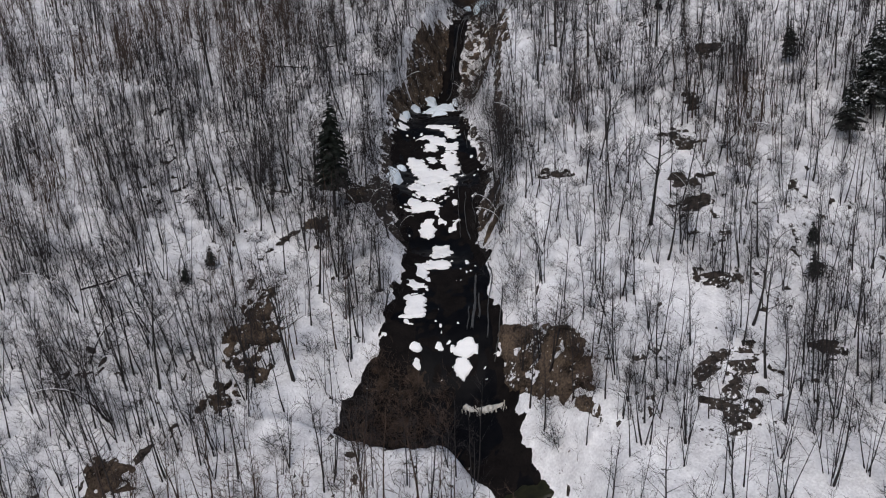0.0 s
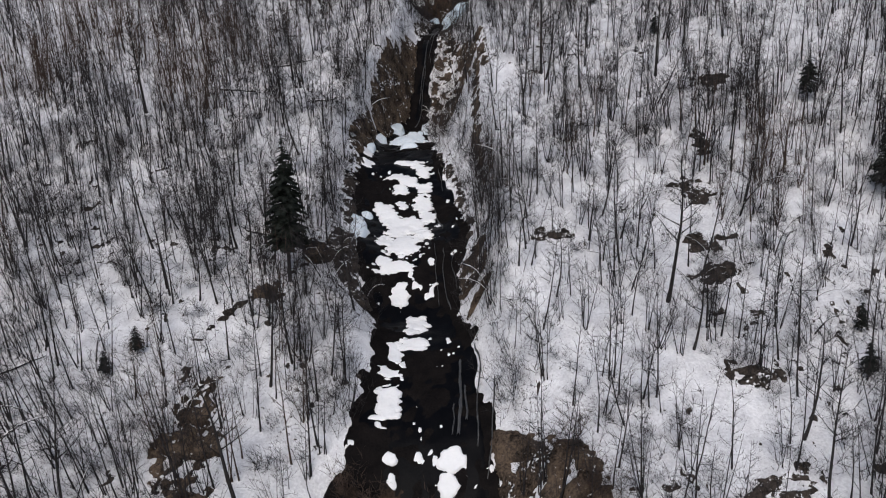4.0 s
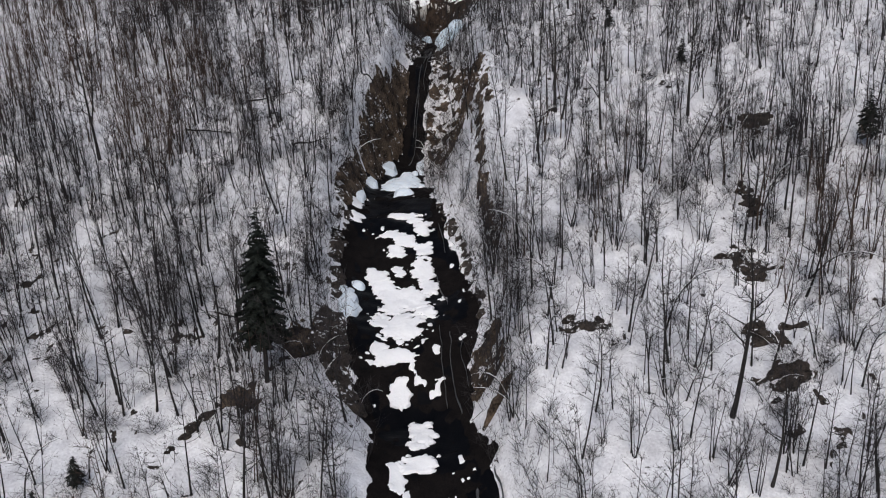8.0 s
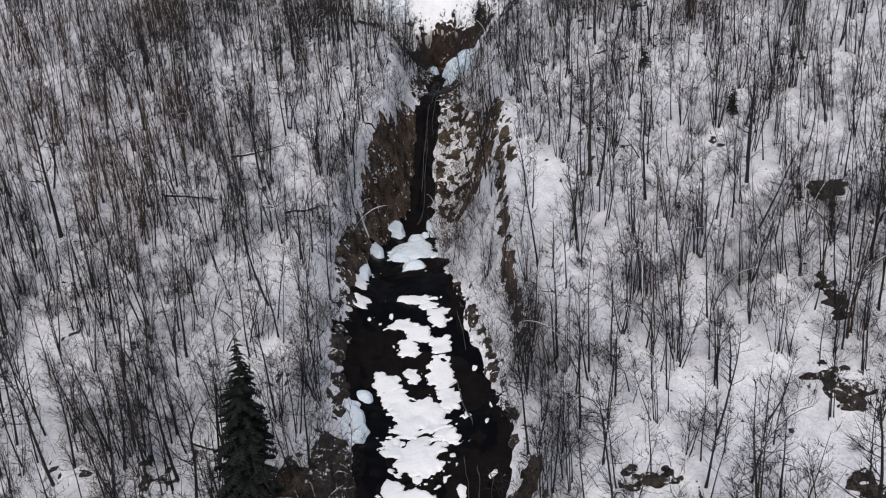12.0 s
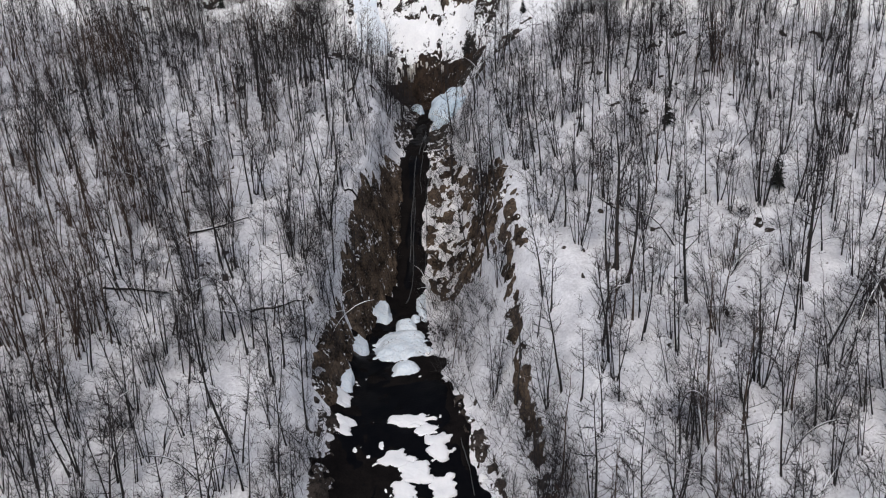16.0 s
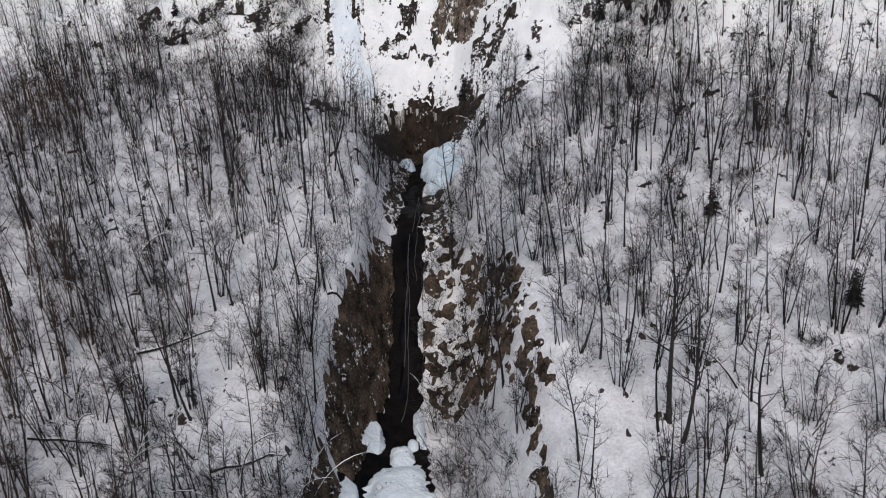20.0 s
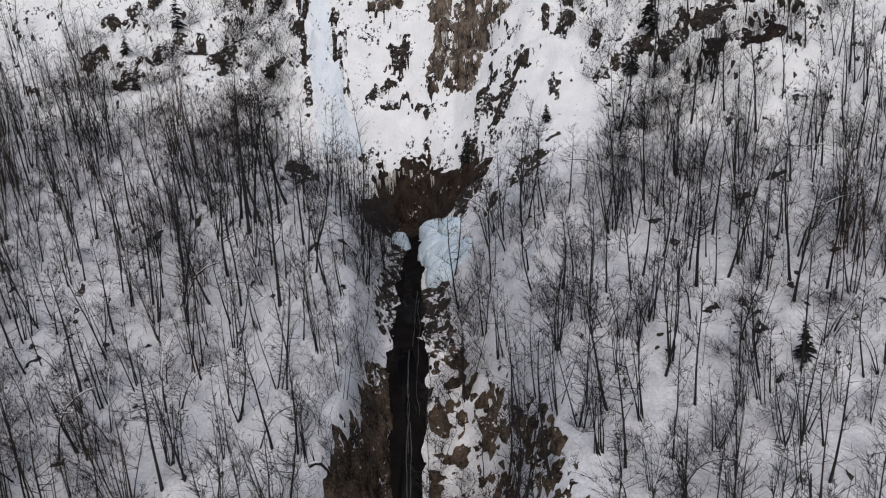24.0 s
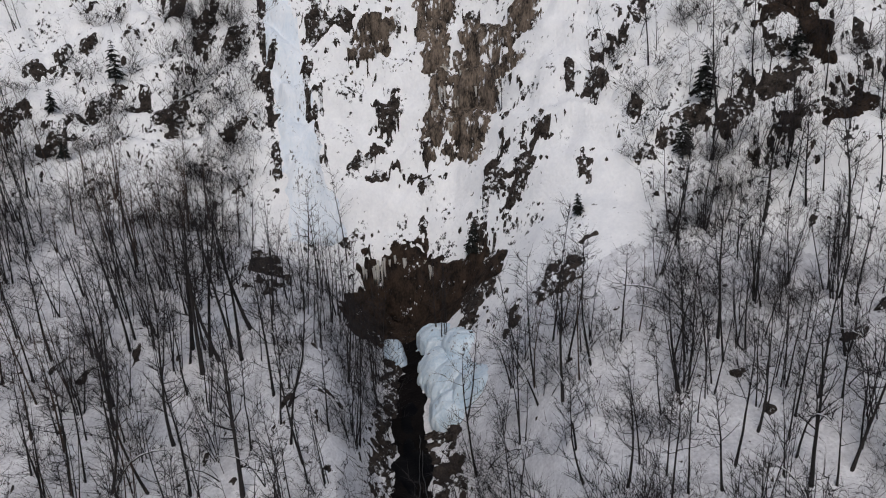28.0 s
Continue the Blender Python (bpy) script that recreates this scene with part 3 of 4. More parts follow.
# the hollow at the cliff's foot and the bare faces above it
def hollow_cover(x, y):
    x = x - 0.9
    low = np.interp(x, (-1, 2.4, 5.5, 9, 12, 14), (177.4, 180.4, 182.0, 180.5, 177.5, 175.5))
    high = np.interp(x, (-1, 0, 3.2, 6.4, 9.4, 12.5, 14.5), (184.0, 185.9, 186.4, 186.1, 184.0, 180.9, 178.0))
    f = np.minimum(y - low, high - y) * 0.8 + 0.7 * crags(x, y, 1.3, 611, 3) + 0.45 * crags(x, y, 0.5, 613, 2) + np.interp(x, (0, 3, 8.5, 10), (0.1, 0.45, 0.35, -0.3))
    return np.minimum(f, (6.9 - np.abs(x - 7.0)) * 0.5 + 0.9 * rough(x, y, 2, 612, 3))


# the recess is shallow, so its shadow is put into the dark brown
verts, faces = spread(-4, 18, 172, 194, 0.14, hollow_cover, 0.45, 0.9, 613)
tagged(mesh_object("rock_wall", verts, faces, DARK_BROWN), "brown rock hollow under the frozen cliff, darkened for its shade", "rock", "cliff rocks")


def face_cover(cx, cy, a, b, seed, share):
    def cover(x, y):
        r = np.sqrt(((x - cx) / a) ** 2 + ((y - cy) / b) ** 2)
        return (1 - r) * 0.9 + share + 1.0 * crags(x, y, 1.8, seed, 4) + 0.5 * crags(x, y, 0.6, seed + 1, 2)

    return cover


faces_bare = [(15.6, 189.6, 2.0, 1.9, 0.4, GREY_ROCK), (12.2, 190.2, 1.6, 1.5, 0.2, GREY_ROCK), (14.6, 187.4, 1.7, 1.1, 0.3, GREY_ROCK), (12.9, 194.2, 1.5, 1.4, 0.2, GREY_ROCK), (6.8, 195.8, 1.9, 1.1, 0.3, GREY_ROCK), (20.0, 188.2, 1.4, 1.2, 0.15, GREY_ROCK)]
faces_bare += [(15.6, 168.5, 3.0, 3.2, -0.42, DARK_ROCK), (12.0, 177.6, 2.0, 3.8, -0.08, DARK_ROCK), (38.5, 174.6, 2.4, 1.0, 0.1, DARK_BROWN), (39.7, 172.0, 0.9, 1.2, 0.1, DARK_BROWN), (39.6, 167.8, 2.4, 1.4, -0.25, DARK_BROWN)]
for k, (x, y, a, b, share, mat) in enumerate(faces_bare):
    verts, faces = spread(x - 1.5 * a, x + 1.5 * a, y - 1.6 * b, y + 1.6 * b, 0.13, face_cover(x, y, a, b, 630 + 7 * k, share), 0.4, 0.9, 700 + k)
    tagged(mesh_object("rock_wall", verts, faces, mat), "bare brown cliff face between snow fields", "rock", "cliff rocks")


def ice_cover(x, y):
    middle = np.interp(y, (187, 191, 196, 204), (-0.4, -1.5, -2.2, -2.6))
    return 1.1 - np.abs(x - middle) / np.interp(y, (187, 190, 200, 206), (3.0, 2.0, 1.5, 1.1)) + 0.5 * crags(x, y, 1.5, 631, 3) - 3.0 * (y < 187.4)


ice_fall = tagged(new("ice_fall"), "pale blue frozen waterfall on the snowy cliff", "ice", "cliff rocks")
for k, (low, high, shift) in enumerate([(186.5, 192.0, 0.0), (191.0, 198.5, 0.15), (197.5, 206.0, -0.2)]):
    verts, faces = spread(-7, 4, low, high, 0.17, lambda x, y: np.minimum(ice_cover(x - shift, y) - 0.15, np.minimum(y - low, high - y) + 0.3 * rough(x, y, 1.2, 636, 2)), 0.35, 0.6, 632 + k, 1.8)
    mesh_object("ice_curtain", verts, faces, PALE_ICE, ice_fall)

# where the cliff's rock shows through: place in the plan, half width and half depth
LEDGES = [(4.3, 196.9, 0.9, 0.8), (1.6, 197.0, 1.2, 0.7), (7.3, 191.9, 1.2, 1.3), (5.2, 190.8, 2.2, 0.4), (5.4, 190.1, 1.4, 0.4), (9.9, 188.4, 0.7, 0.7), (9.2, 186.7, 0.6, 0.9), (17.2, 180.0, 1.6, 1.1), (15.2, 182.9, 1.2, 0.8), (13.4, 181.6, 1.7, 0.9), (-0.3, 188.3, 1.2, 0.4), (2.6, 187.6, 1.3, 0.4), (-3.9, 191.5, 0.5, 1.6), (-4.0, 195.0, 0.45, 2.2), (-4.1, 199.5, 0.45, 2.2), (-3.2, 197.5, 1.2, 0.4)]
LEDGES += [(0.3, 192.6, 0.25, 1.6), (-0.3, 194.0, 0.2, 1.8), (0.9, 191.4, 0.25, 1.0), (1.0, 193.6, 0.2, 0.9), (23.7, 179.3, 1.7, 1.1), (26.0, 179.9, 0.9, 0.7), (27.8, 180.7, 1.2, 1.1), (25.7, 175.8, 0.8, 1.0), (21.0, 175.7, 0.7, 1.0), (22.0, 181.1, 0.4, 1.3), (27.0, 172.8, 2.6, 0.8), (32.4, 171.5, 1.6, 1.1), (35.9, 172.8, 0.7, 0.8), (35.7, 170.8, 2.2, 0.5), (42.8, 171.5, 0.5, 0.9)]
LEDGES_WEST = [(-22.8, 209.0, 1.0, 0.5), (-27.8, 208.0, 2.4, 0.9), (-22.0, 202.8, 3.2, 0.5), (-13.5, 199.9, 2.4, 1.9), (-17.0, 201.5, 1.2, 0.5), (-26.7, 200.8, 1.8, 2.0), (-7.2, 200.6, 1.7, 0.5), (-7.4, 195.6, 1.2, 0.5), (-13.0, 209.6, 2.4, 1.4), (-10.5, 204.0, 1.2, 1.6), (-30.5, 204.0, 2.0, 1.0), (-8.0, 206.0, 1.0, 1.4)]


def cliff_cover(x, y):
    past = y - cliff_foot(x)
    f = 0.6 * (0.46 - slope(x, y, 0.2)[..., 2]) + 0.6 * crags(x, y, 1.5, 642, 4) + 0.6 * crags(x, y, 0.45, 643, 3) - 0.42 + 0.16 * rough(x, y, 9, 641, 2) + np.where(x < -5, 0.09, 0.0)
    bare = np.zeros_like(f)
    for cx, cy, a, b in LEDGES + LEDGES_WEST:
        near_ = (np.abs(x - cx) < 3 * a) & (np.abs(y - cy) < 3 * b)
        bare[near_] = np.maximum(bare[near_], np.exp(-(((x - cx)[near_] / a) ** 2 + ((y - cy)[near_] / b) ** 2)))
    f = f + 0.85 * bare - 0.12 * np.exp(-(((x - 2) / 4) ** 2) - ((y - 190) / 3) ** 2)
    return np.where((past > -1) & (past < 46), f, -1)


verts, faces = spread(-42, 54, 160, 226, 0.16, cliff_cover, 0.28, 0.8, 644)
pieces, rest = islands(verts, faces, 70)
for v, f in pieces:
    tagged(mesh_object("rock_ledge", v, f, DARK_ROCK), "dark rock ledge breaking through the cliff's snow", "rock", "cliff ledges")
tagged(mesh_object("cliff_stones", *rest, DARK_ROCK), "dark stones and tufts dotting the cliff's snow", "rock", kind="stuff")


def litter_cover(x, y):
    f = rough(x, y * 0.8, 0.8, 651, 3) + 0.4 * rough(x, y, 9, 653, 2) - 0.66
    return np.where((y < cliff_foot(x)) & ((x < west_edge(y) - 0.5) | (x > east_edge(y) + 0.5)), f, -1)


verts, faces = spread(-48, 50, 58, 190, 0.26, litter_cover, 0.25, 0.8, 654)
tagged(mesh_object("forest_stones", verts, faces, DARK_ROCK), "small dark stones and stumps in the forest snow", "stones", kind="stuff")


# icicles hang from the lip of the hollow and the bare face
def icicles(rows, seed, label, thick=0.12):
    r = random.Random(seed)
    for x, y, top, long in rows:
        w = Wood()
        for k in range(4):
            p = Vector((x + r.uniform(-0.35, 0.35), y + r.uniform(-0.1, 0.1), top + r.uniform(-0.3, 0.3)))
            n = long * r.uniform(0.5, 1.1)
            w.stem([p, p + Vector((0.03, -0.04, -0.45 * n)), p + Vector((0, 0, -n))], [thick, 0.66 * thick, 0], 5)
        tagged(mesh_object("icicle", w.verts, w.faces, ICE), label, "icicle", "icicles on the cliff")


# ---- trees ----
def stem_line(rng, tall, out, base, bend=0.0, butt=0.0, count=8):
    """The line of a stem: it leans out, swings upright and may arch over."""
    turn = rng.uniform(0, 2 * math.pi)
    side = Vector((math.cos(turn), math.sin(turn), 0))
    way = (side * (out + butt) + Vector((0, 0, 1))).normalized()
    points, p = [], base + side * 0.0
    wob = Vector((rng.uniform(-1, 1), rng.uniform(-1, 1), 0)) * 0.04
    for k in range(count):
        points.append(p.copy())
        rel = k / count
        way = (way + Vector((rng.gauss(0, 0.04), rng.gauss(0, 0.04), 0.03)) + wob * (0.5 - rel) - side * butt * 0.3 * (1 - rel) + (side - Vector((0, 0, 0.8))) * bend * rel).normalized()
        p = p + way * tall / (count - 1)
    return points


def grow(seed, height, stems=1, crown=0.4, spread_=0.25, lean=0.06, boughs=16, fine=5, thick=0.0085, bend=0.0, sides=5, count=8, plain=False):
    """A bare broadleaf tree: its stems, its limbs and its twigs."""
    rng = random.Random(seed)
    trunks, limbs, twigs = [], [], Wood()
    for s in range(stems):
        tall = height * (1 if s == 0 else rng.uniform(0.55, 0.98))
        w = rng.uniform(0, 2 * math.pi)
        base = Vector((math.cos(w), math.sin(w), 0)) * (0 if stems == 1 else rng.uniform(0.1, 0.45)) + Vector((0, 0, -0.45))
        points = stem_line(rng, tall, lean * rng.uniform(0.2, 1.6) * (1 if stems == 1 else 1.8), base, bend, rng.choice((0, 0.06, 0.12, 0.3)), count)
        r0 = thick * tall * rng.uniform(0.8, 1.25) * (1 if stems == 1 else 0.75)
        trunk = Wood()
        trunk.stem(points, [r0 * (1.3 if k == 0 else 1 - 0.84 * k / (count - 1)) for k in range(count)], sides)
        trunks.append(trunk)
        if bend > 0.3:
            cap = Wood()
            cap.stem([q + Vector((0, 0, r0 * 0.9)) for q in points[2:]], [r0 * (0.12 if k in (0, count - 3) else 0.3 + 0.3 * rng.random()) for k in range(count - 2)], 4)
            trunk.cap = cap
        number = boughs if stems == 1 else max(6, boughs // 2)
        for b in range(number):
            rel = crown + (0.99 - crown) * (b + rng.random()) / number
            f = rel * (count - 1)
            k = min(int(f), count - 2)
            at = points[k].lerp(points[k + 1], f - k)
            w = rng.uniform(0, 2 * math.pi)
            d = Vector((math.cos(w), math.sin(w), rng.uniform(0.1, 1.2))).normalized()
            long = spread_ * height * (1.15 - rel) * rng.uniform(0.6, 1.3) + 0.35
            mid = at + d * long * 0.5
            end = mid + (d + Vector((rng.gauss(0, 0.2), rng.gauss(0, 0.2), 0.3))).normalized() * long * 0.5
            rb = max(0.016, r0 * (1 - 0.84 * rel) * 0.55)
            limb = Wood()
            if plain:
                limb.stem([at, end], [rb, 0], 3)
            else:
                limb.stem([at, mid, end], [rb, rb * 0.65, rb * 0.3], 3)
            limbs.append(limb)
            for q in range(fine):
                g = rng.uniform(0.15, 1.0)
                a = at.lerp(mid, g * 2) if g < 0.5 else mid.lerp(end, g * 2 - 1)
                e = (d * 0.7 + Vector((rng.gauss(0, 0.6), rng.gauss(0, 0.6), rng.uniform(-0.3, 0.6)))).normalized()
                tip = a + e * rng.uniform(0.4, 1.3)
                wide = Vector((e.y, -e.x, 0.3)).normalized() * 0.019
                start = len(twigs.verts)
                twigs.verts += [a - wide, a + wide, tip]
                twigs.faces.append((start, start + 1, start + 2))
    return trunks, limbs, twigs


def joined(*woods):
    out = Wood()
    for w in woods:
        start = len(out.verts)
        out.verts += w.verts
        out.faces += [tuple(i + start for i in f) for f in w.faces]
    return out


def tree_thing(name, shape, label, category, group, apart=False, twig=TWIG):
    """A tree with its parts: every stem, the limbs one by one where they show, and the crown of twigs."""
    trunks, limbs, twigs = shape
    ob = tagged(new(name), label, category, group)
    for w in trunks:
        stem = mesh_object("trunk" if len(trunks) == 1 else "stem", w.verts, w.faces, BARK, ob)
        if w.cap:
            mesh_object("snow_cap", w.cap.verts, w.cap.faces, CLEAN_SNOW, stem, "strip of snow lying along the stem")
    if apart:
        for w in limbs:
            mesh_object("limb", w.verts, w.faces, BARK, ob)
    crown = twigs if apart else joined(twigs, *limbs)
    tagged(mesh_object("crown", crown.verts, crown.faces, twig, ob), kind="stuff")
    return ob


TALL = [grow(s, 9.0, 1, 0.36 + 0.04 * (s % 4), 0.24 + 0.02 * (s % 4), 0.06, 15, 12, 0.0125) for s in range(7)]
SINGLE = [grow(20 + s, 9.0, 1, 0.38 + 0.04 * (s % 5), 0.22 + 0.02 * (s % 4), 0.06, 16, 9, 0.009) for s in range(10)]
CLUMP = [grow(40 + s, 8.0, 3 + s % 4, 0.34, 0.22, 0.04 + 0.03 * (s % 4), 14, 7, 0.0095, 0, 4, 7) for s in range(9)]
ARCH = [grow(60 + s, 7.5, 1 + s % 3, 0.3, 0.22, 0.2, 14, 8, 0.0115, 0.42, 4, 9) for s in range(5)]
WHIP = [grow(80 + s, 3.4, 1 + s % 3, 0.2, 0.3, 0.2, 5, 3, 0.008, 0.1 * (s % 2), 3, 4, True) for s in range(8)]
BRUSH = [grow(160 + s, 2.4, 4 + s % 3, 0.15, 0.4, 0.6, 6, 3, 0.006, 0.16, 3, 4, True) for s in range(6)]
FAR = [grow(100 + s, 9.0, 1, 0.38, 0.24, 0.05, 13, 5, 0.0098, 0, 3, 6, True) for s in range(9)] + [grow(120 + s, 8.0, 3 + s % 2, 0.34, 0.24, 0.04 + 0.03 * (s % 4), 12, 5, 0.0098, 0, 3, 5, True) for s in range(8)]

# trees that stand out by their place or size: place in the plan and height
MARKED = []
MARKED += [(-38.9, 133.4, 10.8), (-35.4, 125.0, 13.5), (-36.6, 145.8, 12.6), (-32.0, 145.1, 13.4), (16.8, 121.0, 10.7), (22.3, 122.5, 8.0), (23.9, 112.2, 8.4), (28.6, 111.8, 8.6), (30.2, 117.8, 12.1), (13.0, 113.1, 8.5), (11.0, 108.3, 6.7), (10.4, 111.2, 5.5), (10.3, 119.7, 6.6), (15.6, 128.1, 9.4), (26.8, 128.9, 7.6), (27.2, 113.8, 6.2), (15.3, 105.6, 5.9), (32.6, 110.8, 5.0), (45.4, 131.5, 6.4), (48.8, 132.3, 6.0), (35.3, 108.4, 6.5), (40.5, 109.1, 4.1), (12.0, 97.2, 6.2), (14.8, 97.7, 4.2), (15.9, 99.2, 4.5), (15.9, 90.4, 6.8), (18.1, 92.6, 4.3), (22.2, 95.2, 5.7)]
MARKED += [(18.7, 88.9, 5.9), (20.4, 89.5, 5.8), (16.0, 86.5, 4.6), (21.2, 86.7, 7.0), (21.2, 82.9, 13.5), (12.9, 83.9, 5.5), (11.5, 83.6, 7.6), (31.3, 92.6, 10.0), (32.3, 97.6, 4.2), (27.3, 98.2, 4.8), (31.1, 89.1, 4.2), (-17.6, 96.3, 9.2), (-19.2, 99.1, 12.1), (-27.7, 98.9, 12.0), (-26.1, 103.1, 8.4), (-25.0, 93.0, 6.9), (-25.8, 90.7, 8.7), (-19.6, 90.5, 9.0), (-21.4, 90.9, 7.1), (-34.1, 106.3, 7.7), (-14.9, 90.2, 8.3), (-8.6, 92.6, 5.6), (-7.4, 158.1, 11.1), (-4.3, 160.2, 7.6), (-3.6, 158.6, 9.0), (-11.8, 163.3, 9.5), (-10.6, 159.1, 9.8), (-13.0, 159.8, 9.9)]
MARKED += [(-15.5, 160.4, 10.2), (-15.8, 165.3, 9.2), (-21.2, 172.8, 9.5), (-11.2, 174.2, 6.9), (-10.0, 171.2, 7.1), (-8.1, 170.7, 8.0), (-17.8, 160.7, 9.8), (25.8, 147.3, 10.8), (23.4, 147.2, 9.2), (18.8, 148.4, 7.0), (20.1, 149.4, 8.6), (22.4, 151.0, 6.4), (16.4, 150.2, 5.3), (17.7, 153.6, 5.4), (21.6, 154.8, 5.2), (28.0, 151.2, 4.9), (25.4, 149.8, 5.1), (19.5, 152.5, 4.6), (13.9, 150.0, 6.5), (15.2, 151.2, 6.3), (12.1, 151.6, 7.0), (33.6, 165.9, 7.5), (31.5, 165.7, 7.8), (35.8, 165.0, 5.5), (36.3, 162.6, 10.4), (20.7, 117.8, 9.9), (13.0, 114.8, 9.3), (-14.2, 115.3, 12.4)]
MARKED += [(-10.8, 121.3, 8.6), (16.6, 122.6, 13.5), (10.1, 121.4, 7.8), (13.5, 127.7, 8.9), (21.7, 77.3, 8.7), (-13.4, 81.0, 11.9), (13.2, 67.7, 7.2), (14.6, 71.0, 7.0), (-14.5, 70.7, 11.8), (-26.6, 69.4, 11.7), (26.4, 63.4, 12.2), (27.2, 69.3, 9.4)]


MARKED += [(-9.6, 170.4, 13.0), (-8.8, 169.4, 13.5), (-8.1, 170.9, 12.5), (-10.2, 169.0, 12.0), (-7.3, 168.6, 12.0), (-11.0, 171.5, 11.5), (-6.6, 171.6, 11.0), (-5.2, 164.6, 10.5), (-4.4, 163.2, 10.0)]


def wooded(x, y):
    """How many trees stand on a square metre."""
    d = np.where(x < stream_x(y), 0.25, 0.185)
    d = d * (1 + 0.6 * rough(x, y, 12, 71, 2))
    d = np.where((x > west_edge(y) - 0.8) & (x < east_edge(y) + 1.2), 0, d)
    d = np.where((x > 2) & (x < 12) & (y > 122) & (y < 160), d * 0.55, d)
    d = np.where((x > -9) & (x < 2) & (y > 132) & (y < 158), d * 0.7, d)
    d = np.where((x > 0) & (x < 14) & (y > 60) & (y < 80), d * 0.75, d)
    d = np.where((x > 5) & (x < 12.5) & (y > 164), d * 0.3, d)
    d = np.where((x > 11) & (x < 30) & (y > 142), d * 1.4, d)
    d = np.where((x > 6) & (x < 24) & (y > 70) & (y < 112), d * 0.95, d)
    d = np.where((x > 28) & (y > 92) & (y < 135), d * 1.5, d)
    d = np.where((x < -16) & (y > 56) & (y < 96), d * 1.22, d)
    d = np.where((x < -22) & (y > 108) & (y < 136), d * 1.25, d)
    d = np.where(((x - 18.0) / 6.0) ** 2 + ((y - 169.5) / 8) ** 2 < 1, 0, d)
    d = np.where((x < 2) & (x > -26) & (y > 150), d * 0.85, d)
    d = np.where((x < -13) & (y > 168), d * 1.2, d)
    d = np.where((x < -5) & (x > -40) & (y > 178), d * 0.9, d)
    past = y - cliff_foot(x) - np.interp(x, (-34, -24, -9, -5, 24, 34), (14, 6, 4, 0, 0, 13))
    d = np.where(np.abs(x) > 0.57 * (y + 2) + 8, d * 0.3, d)
    return np.where(past > -3, d * 0.03, d) * (y < 225)


def stand(low_x, high_x, low_y, high_y, share, seed):
    r = np.random.default_rng(seed)
    n = int((high_x - low_x) * (high_y - low_y) * 0.6)
    x, y, roll = r.uniform(low_x, high_x, n), r.uniform(low_y, high_y, n), r.uniform(0, 0.6, n)
    keep = roll < wooded(x, y) * share
    for mx, my, _ in MARKED:
        keep &= (x - mx) ** 2 + (y - my) ** 2 > 1.2
    return list(zip(x[keep].tolist(), y[keep].tolist()))


def lean(x, y):
    """How far stems lean over, sideways and down the slope, for each metre of height."""
    x, y = np.asarray(x, float), np.asarray(y, float)
    west = np.clip((-8 - x) / 12, 0, 1)
    bowed = np.exp(-(((x + 32) / 11) ** 2) - ((y - 78) / 15) ** 2)
    return -0.07 * west - 0.24 * bowed * (0.5 + 0.9 * rough(x, y, 4, 97, 2)) + 0.09 * rough(x, y, 3.5, 95, 3), -0.05 + 0.09 * rough(x, y, 3.5, 96, 3)


rng = random.Random(11)
masters = {}


def plant(kind, shapes, k, x, y, size, label, category, group, apart=False, twig=TWIG):
    across, down = lean(x, y)
    m = pose(x, y, float(land(x, y)), rng.gauss(0, 2.6) - math.degrees(down), rng.gauss(0, 2.6) + math.degrees(across)) @ pose(0, 0, 0, 0, 0, rng.uniform(0, 360))
    if (kind, k) not in masters:
        ob = masters[kind, k] = tree_thing(kind, shapes[k], label, category, group, apart, twig)
        ob.matrix_basis = m
    else:
        ob = copy_thing(masters[kind, k], m)
    ob.scale = (size * rng.uniform(0.95, 1.05), size * rng.uniform(0.95, 1.05), size)
    return ob


for n, (x, y, tall) in enumerate(MARKED):
    plant("bare_tree", TALL, n % len(TALL), x, y, tall / 9.0, "leafless dark-barked tree with upswept limbs in snow", "tree", "bare trees on the slope", True)

places = stand(-100, 95, 48, 222, 1.0, 5)
near = [p for p in places if -26 < p[0] < 34 and 76 < p[1] < 168]
far = [p for p in places if not (-26 < p[0] < 34 and 76 < p[1] < 168)]
rng.shuffle(near)
for n, (x, y) in enumerate(near[:290]):
    plant("slender_tree", SINGLE, n % len(SINGLE), x, y, rng.uniform(0.6, 1.15), "slender leafless dark tree standing in snow", "tree", "slender trees on the slope")
for n, (x, y) in enumerate(near[290:560]):
    plant("tree_clump", CLUMP, n % len(CLUMP), x, y, rng.uniform(0.6, 1.15), "leafless many-stemmed tree growing from one root in snow", "tree", "many-stemmed trees on the slope")
for n, (x, y) in enumerate(near[560:690]):
    plant("bent_tree", ARCH, n % len(ARCH), x, y, rng.uniform(0.6, 1.0), "leafless tree bowed over in an arch by snow", "tree", "bowed trees on the slope")


